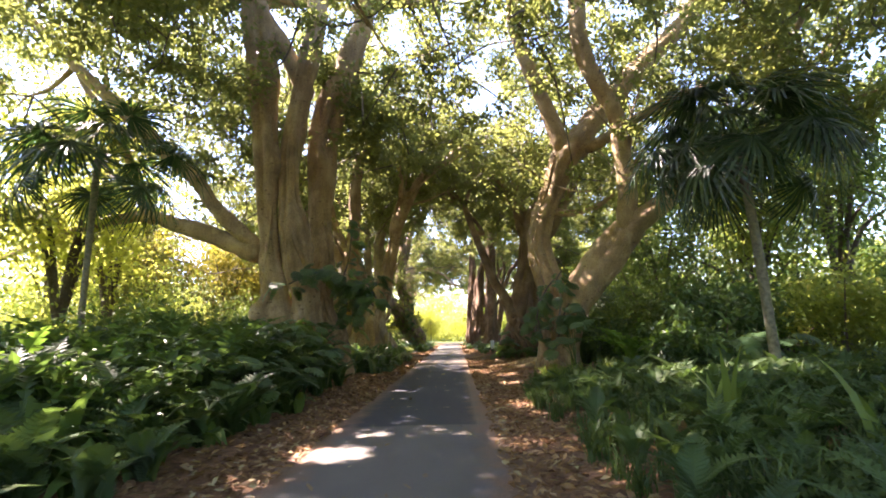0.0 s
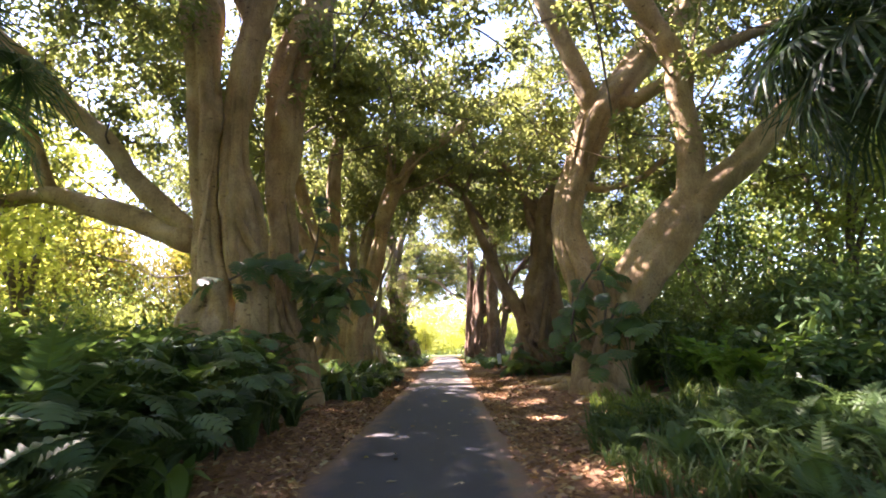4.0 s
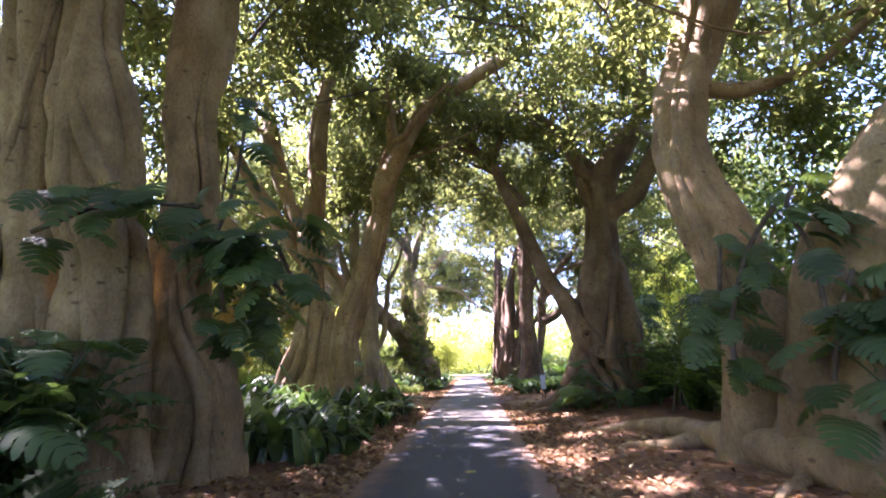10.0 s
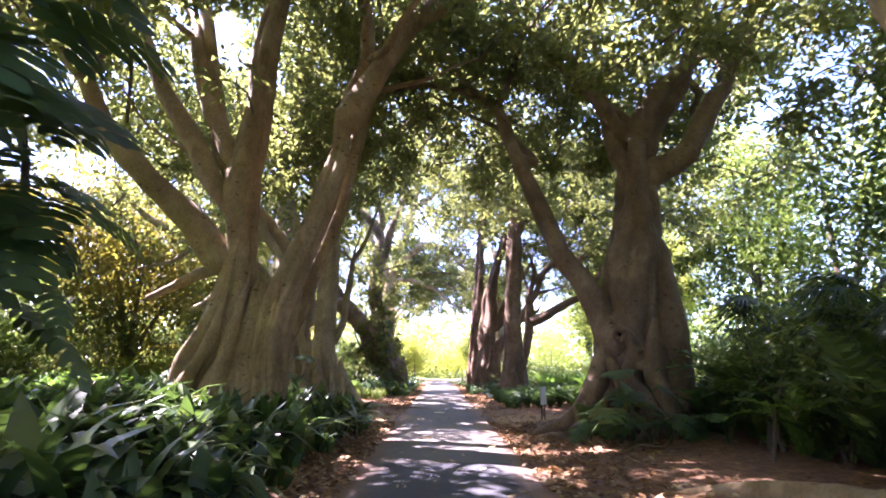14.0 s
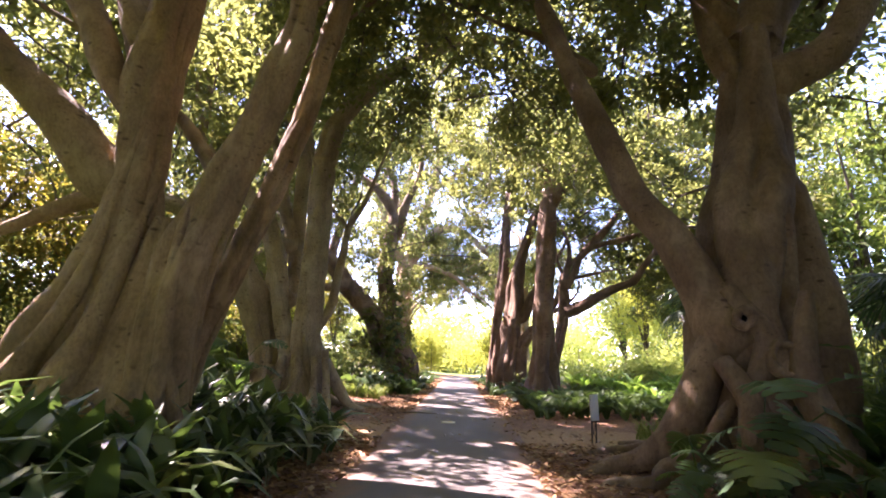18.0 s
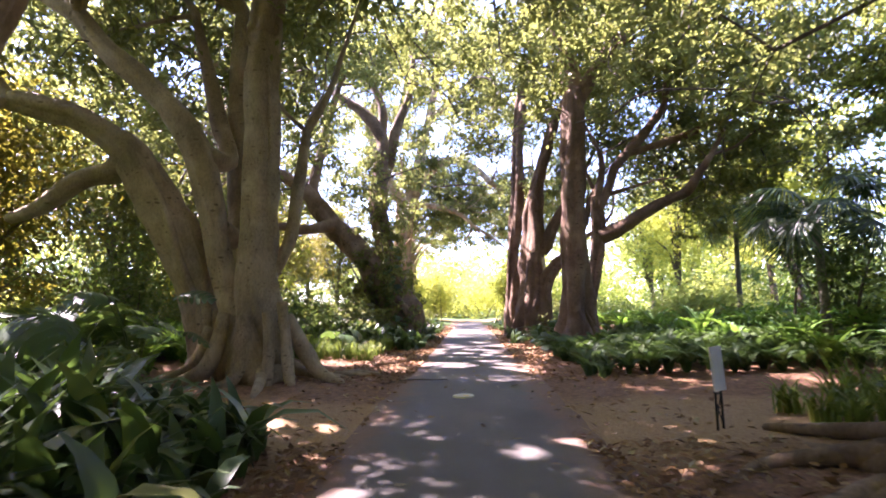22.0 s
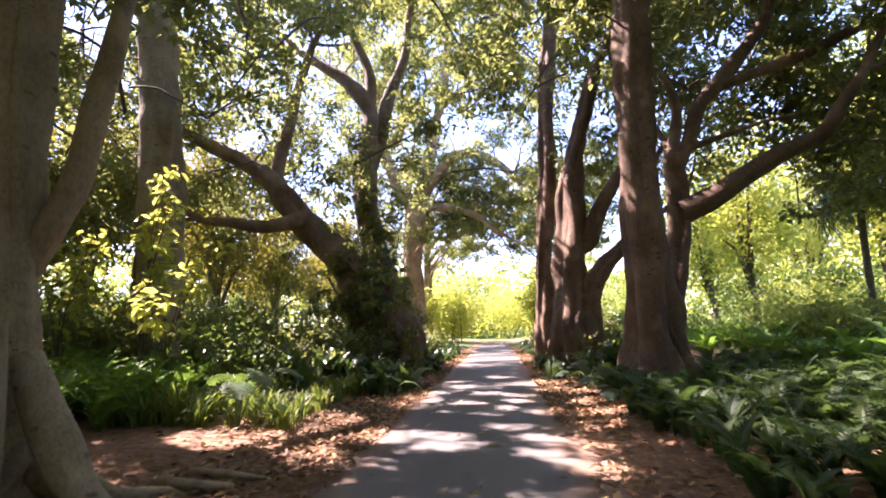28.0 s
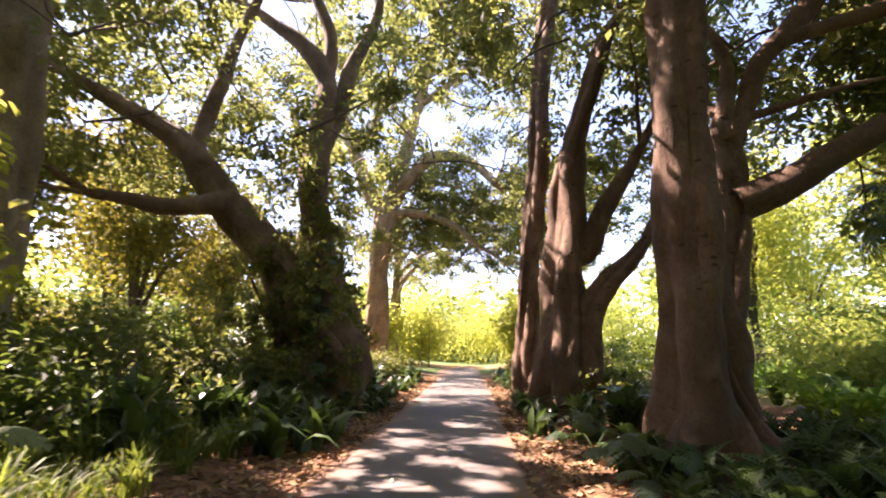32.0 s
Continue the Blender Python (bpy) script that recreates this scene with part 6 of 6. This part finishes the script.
# ---- palms ----
def fan_mesh(seed, size=1.1, segs=46):
    r = np.random.RandomState(seed)
    verts, faces = [], []
    for k in range(segs):
        a = math.pi * (-0.78 + 1.56 * k / (segs - 1)) + r.normal(0, 0.02)
        L = size * r.uniform(0.85, 1.05) * (0.75 + 0.25 * math.cos(a))
        w = size * 0.019
        d, s = Vector((math.sin(a), math.cos(a), 0)), Vector((math.cos(a), -math.sin(a), 0))
        o = len(verts)
        for t, ww in ((0.04, 0.3), (0.5, 1.0), (0.78, 0.7), (1.0, 0.08)):
            drop = -0.5 * max(0, t - 0.3) ** 1.3 * L * r.uniform(1.4, 2.3)
            for sg in (-1, 1):
                p = d * (L * t) + s * (sg * w * ww) + Vector((0, 0, drop + (0.01 if sg * (k % 2 * 2 - 1) > 0 else 0)))
                verts.append(tuple(p))
        for j in range(3):
            faces.append((o + 2 * j, o + 2 * j + 1, o + 2 * j + 3, o + 2 * j + 2))
    return mesh_np("frond", verts, faces, M_PALMLEAF)


FANS = [fan_mesh(i) for i in range(3)]


def fan_palm(place, height, fronds=26, size=1.0, seed=0, lean=0.0, girth=0.11):
    r = np.random.RandomState(seed)
    ob = thing("fan_palm", "slender fan palm with drooping dark green fronds", "palm", place, "palms")
    part("trunk", tubes_mesh("trunk", [[(0, 0, -0.2, girth * 1.3), (lean * 0.2, 0, height * 0.3, girth), (lean * 0.5, 0, height * 0.7, girth * 0.95), (lean, 0, height, girth * 1.1)]], M_PALM, step=0.25, sides=10, knobs=0.12, seed=seed), ob)
    top = Vector((lean, 0, height))
    for i in range(fronds):
        a = 2.4 * i + r.normal(0, 0.2)
        up = 1.05 - 1.45 * (i / fronds) + r.normal(0, 0.12)
        d = Vector((math.cos(a) * math.cos(up), math.sin(a) * math.cos(up), math.sin(up)))
        L = size * r.uniform(1.1, 1.6)
        e = top + d * L + Vector((0, 0, -0.12 * L * L))
        part("stalk", tubes_mesh("stalk", [[(*top, 0.022), (*(top + d * L * 0.5), 0.018), (*e, 0.012)]], M_STRAP, step=0.3, sides=5), ob)
        s = size * r.uniform(0.9, 1.25)
        part("frond", FANS[i % 3], ob, "", Matrix.LocRotScale(e, Euler((min(0.3, up - 0.6), r.normal(0, 0.2), a - math.pi / 2)), (s, s, s)))
    return ob


fan_palm((7.35, 14.6, ground_z(7.35, 14.6)), 5.35, 36, 1.05, 1, -0.2, 0.1)
fan_palm((-7.8, 15.3, ground_z(-7.8, 15.3)), 5.75, 15, 1.1, 2, 0.1, 0.075)
fan_palm((12.6, 52, ground_z(12.6, 52)), 5.4, 20, 0.85, 3, 0.2, 0.11)
fan_palm((9.8, 33.4, ground_z(9.8, 33.4)), 2.6, 16, 1.0, 4, 0.0, 0.14)
fan_palm((7.2, 27.2, ground_z(7.2, 27.2)), 2.1, 13, 0.8, 5, 0.0, 0.1)
fan_palm((8.6, 40.6, ground_z(8.6, 40.6)), 3.3, 14, 0.85, 6, 0.0, 0.1)


# ---- sign and cover ----
def box_bm(w, d, h, bevel=0.004):
    bm = bmesh.new()
    bmesh.ops.create_cube(bm, size=1)
    bmesh.ops.scale(bm, vec=(w, d, h), verts=bm.verts)
    bmesh.ops.bevel(bm, geom=bm.edges[:], offset=bevel, segments=2, affect="EDGES")
    return bm


def bm_mesh(name, bm, mat):
    me = bpy.data.meshes.new(name)
    bm.to_mesh(me)
    bm.free()
    me.materials.append(mat)
    return me


SX, SY = 2.95, 34.2
sign = thing("plant_sign", "narrow white plant sign on a black steel stand", "sign", (SX, SY, ground_z(SX, SY)))
sign.rotation_euler = (0, 0, radians(40))
part("plate", bm_mesh("plate", box_bm(0.27, 0.02, 0.5), M_WHITE), sign, "blank white sign plate", Matrix.LocRotScale((0, 0, 0.68), Euler((radians(-3), 0, 0)), None))
for dx in (-0.07, 0.07):
    part("leg", bm_mesh("leg", box_bm(0.022, 0.022, 0.5), M_BLACK), sign, "", Matrix.Translation((dx, 0.015, 0.22)))
for dx, turn in ((0.0, 0.42), (0.004, -0.42)):
    part("brace", bm_mesh("brace", box_bm(0.01, 0.01, 0.34, 0.002), M_BLACK), sign, "", Matrix.LocRotScale((0, 0.02 + dx, 0.22), Euler((0, turn, 0)), None))
part("crossbar", bm_mesh("crossbar", box_bm(0.16, 0.018, 0.018, 0.003), M_BLACK), sign, "", Matrix.Translation((0, 0.015, 0.4)))

bm = bmesh.new()
bmesh.ops.create_cone(bm, cap_ends=True, segments=40, radius1=0.18, radius2=0.172, depth=0.03)
cover = tagged(new("service_cover", bm_mesh("service_cover", bm, M_COVER)), "round pale service cover set in the asphalt", "cover")
cover.location = (-0.03, 36.6, 0.06)
plate = part("plate", bm_mesh("plate", box_bm(0.1, 0.12, 0.006, 0.002), M_COVERDOT), cover, "small yellow plate", Matrix.Translation((0.05, -0.02, 0.016)))

# ---- fallen wood ----
def fallen_branch(name, label, pts, mat, seed, sides=8):
    x0, y0 = pts[0][:2]
    z0 = ground_z(x0, y0)
    line = [(x - x0, y - y0, ground_z(x, y) - z0 + h, r_) for x, y, h, r_ in pts]
    ob = new(name, tubes_mesh(name, [line], mat, step=0.08, sides=sides, knobs=0.25, seed=seed))
    ob.location = (x0, y0, z0)
    return tagged(ob, label, "branch", "fallen wood")


fallen_branch("fallen_branch", "short pale fallen branch lying on leaf litter", [(-2.9, 39.2, 0.05, 0.05), (-2.5, 39.1, 0.07, 0.06), (-2.1, 39.15, 0.05, 0.035)], M_BARK_PALE, 1)
fallen_branch("fallen_branch", "short pale fallen branch lying on leaf litter", [(-2.8, 39.55, 0.04, 0.035), (-2.4, 39.45, 0.06, 0.045), (-1.9, 39.5, 0.03, 0.02)], M_BARK_PALE, 2)
fallen_branch("fallen_branch", "thin bent twig lying beside the gnarled fig", [(3.2, 28.4, 0.02, 0.014), (3.5, 28.6, 0.09, 0.016), (3.9, 28.6, 0.07, 0.013), (4.2, 28.9, 0.2, 0.008)], M_BARK_PALE, 3, 6)
fallen_branch("fallen_branch", "thin bent twig on leaf litter", [(2.4, 22.6, 0.02, 0.012), (2.55, 22.9, 0.1, 0.014), (2.6, 23.3, 0.06, 0.012), (2.9, 23.4, 0.14, 0.006)], M_BARK_PALE, 4, 6)
fallen_branch("fallen_branch", "thin dark twig lying at the path edge", [(-1.7, 38.3, 0.015, 0.012), (-1.2, 38.5, 0.07, 0.014), (-0.7, 38.45, 0.07, 0.01), (-0.4, 38.55, 0.06, 0.006)], M_TWIG, 5, 6)

# ---- fallen leaves ----
LEAFS = []
for i in range(4):
    v, f = leaves_arrays(np.zeros((1, 3)), 0.13, 0.06, 0.3, rs=np.random.RandomState(90 + i))
    v = np.array([(0, 0, 0.004), (-0.025, 0.04, 0.014), (-0.02, 0.1, 0.012), (0, 0.14, 0.004 + 0.006 * i), (0.02, 0.1, 0.016), (0.028, 0.045, 0.01)]) * (0.8 + 0.12 * i)
    LEAFS.append(mesh_np("fallen_leaf", v, f, M_DRY))
r = np.random.RandomState(77)
k = 0
while k < 290:
    y = r.uniform(3, 46)
    x = r.choice([-1, 1]) * r.uniform(0.05, 3.2) + 0.05
    on = PATH_L < x < PATH_R
    if not on and r.rand() > 0.35:
        continue
    z = 0.058 if on else ground_z(x, y) + 0.02
    part("fallen_leaf", LEAFS[r.randint(4)], ground, "", Matrix.LocRotScale((x, y, z), Euler((r.normal(0, 0.2), r.normal(0, 0.2), r.uniform(0, 6.28))), [r.uniform(0.7, 1.3)] * 3))
    k += 1


def litter(n, seed):
    r = np.random.RandomState(seed)
    side = r.choice([-1, 1], n)
    off_ = 1.25 + np.abs(r.normal(0.6, 1.0, n))
    x = 0.05 + side * off_
    y = r.uniform(2, 66, n)
    keep = ((np.abs(y - 36) > 2.2) | (r.rand(n) < 0.12)) & ((y > 14) | (r.rand(n) < 0.8)) & ~((x > 0) & (x < 2.6) & (y > 37) & (y < 42) & (r.rand(n) < 0.6))
    x, y = x[keep], y[keep]
    z = np.array([max(ground_z(a, b), 0.03) for a, b in zip(x, y)]) + r.uniform(0.005, 0.05, len(x))
    m = len(x)
    a = r.uniform(0, 6.28, m)
    d, s = np.stack([np.cos(a), np.sin(a), r.normal(0, 0.25, m)], 1), np.stack([-np.sin(a), np.cos(a), r.normal(0, 0.3, m)], 1)
    c = np.stack([x, y, z], 1)
    L, w = r.uniform(0.07, 0.16, m)[:, None], r.uniform(0.02, 0.04, m)[:, None]
    lift = np.array([[0, 0, 1.0]]) * r.uniform(0, 0.02, m)[:, None]
    pts = np.stack([c - d * L / 2, c - s * w + lift, c + d * L / 2, c + s * w + lift], 1).reshape(-1, 3)
    i = np.arange(m)[:, None] * 4
    tagged(new("leaf_litter", mesh_np("leaf_litter", pts, i + np.array([[0, 1, 2, 3]]), M_LITTER)), "brown and tan fallen leaves along the path", "leaf litter", kind="stuff")


litter(40000, 78)
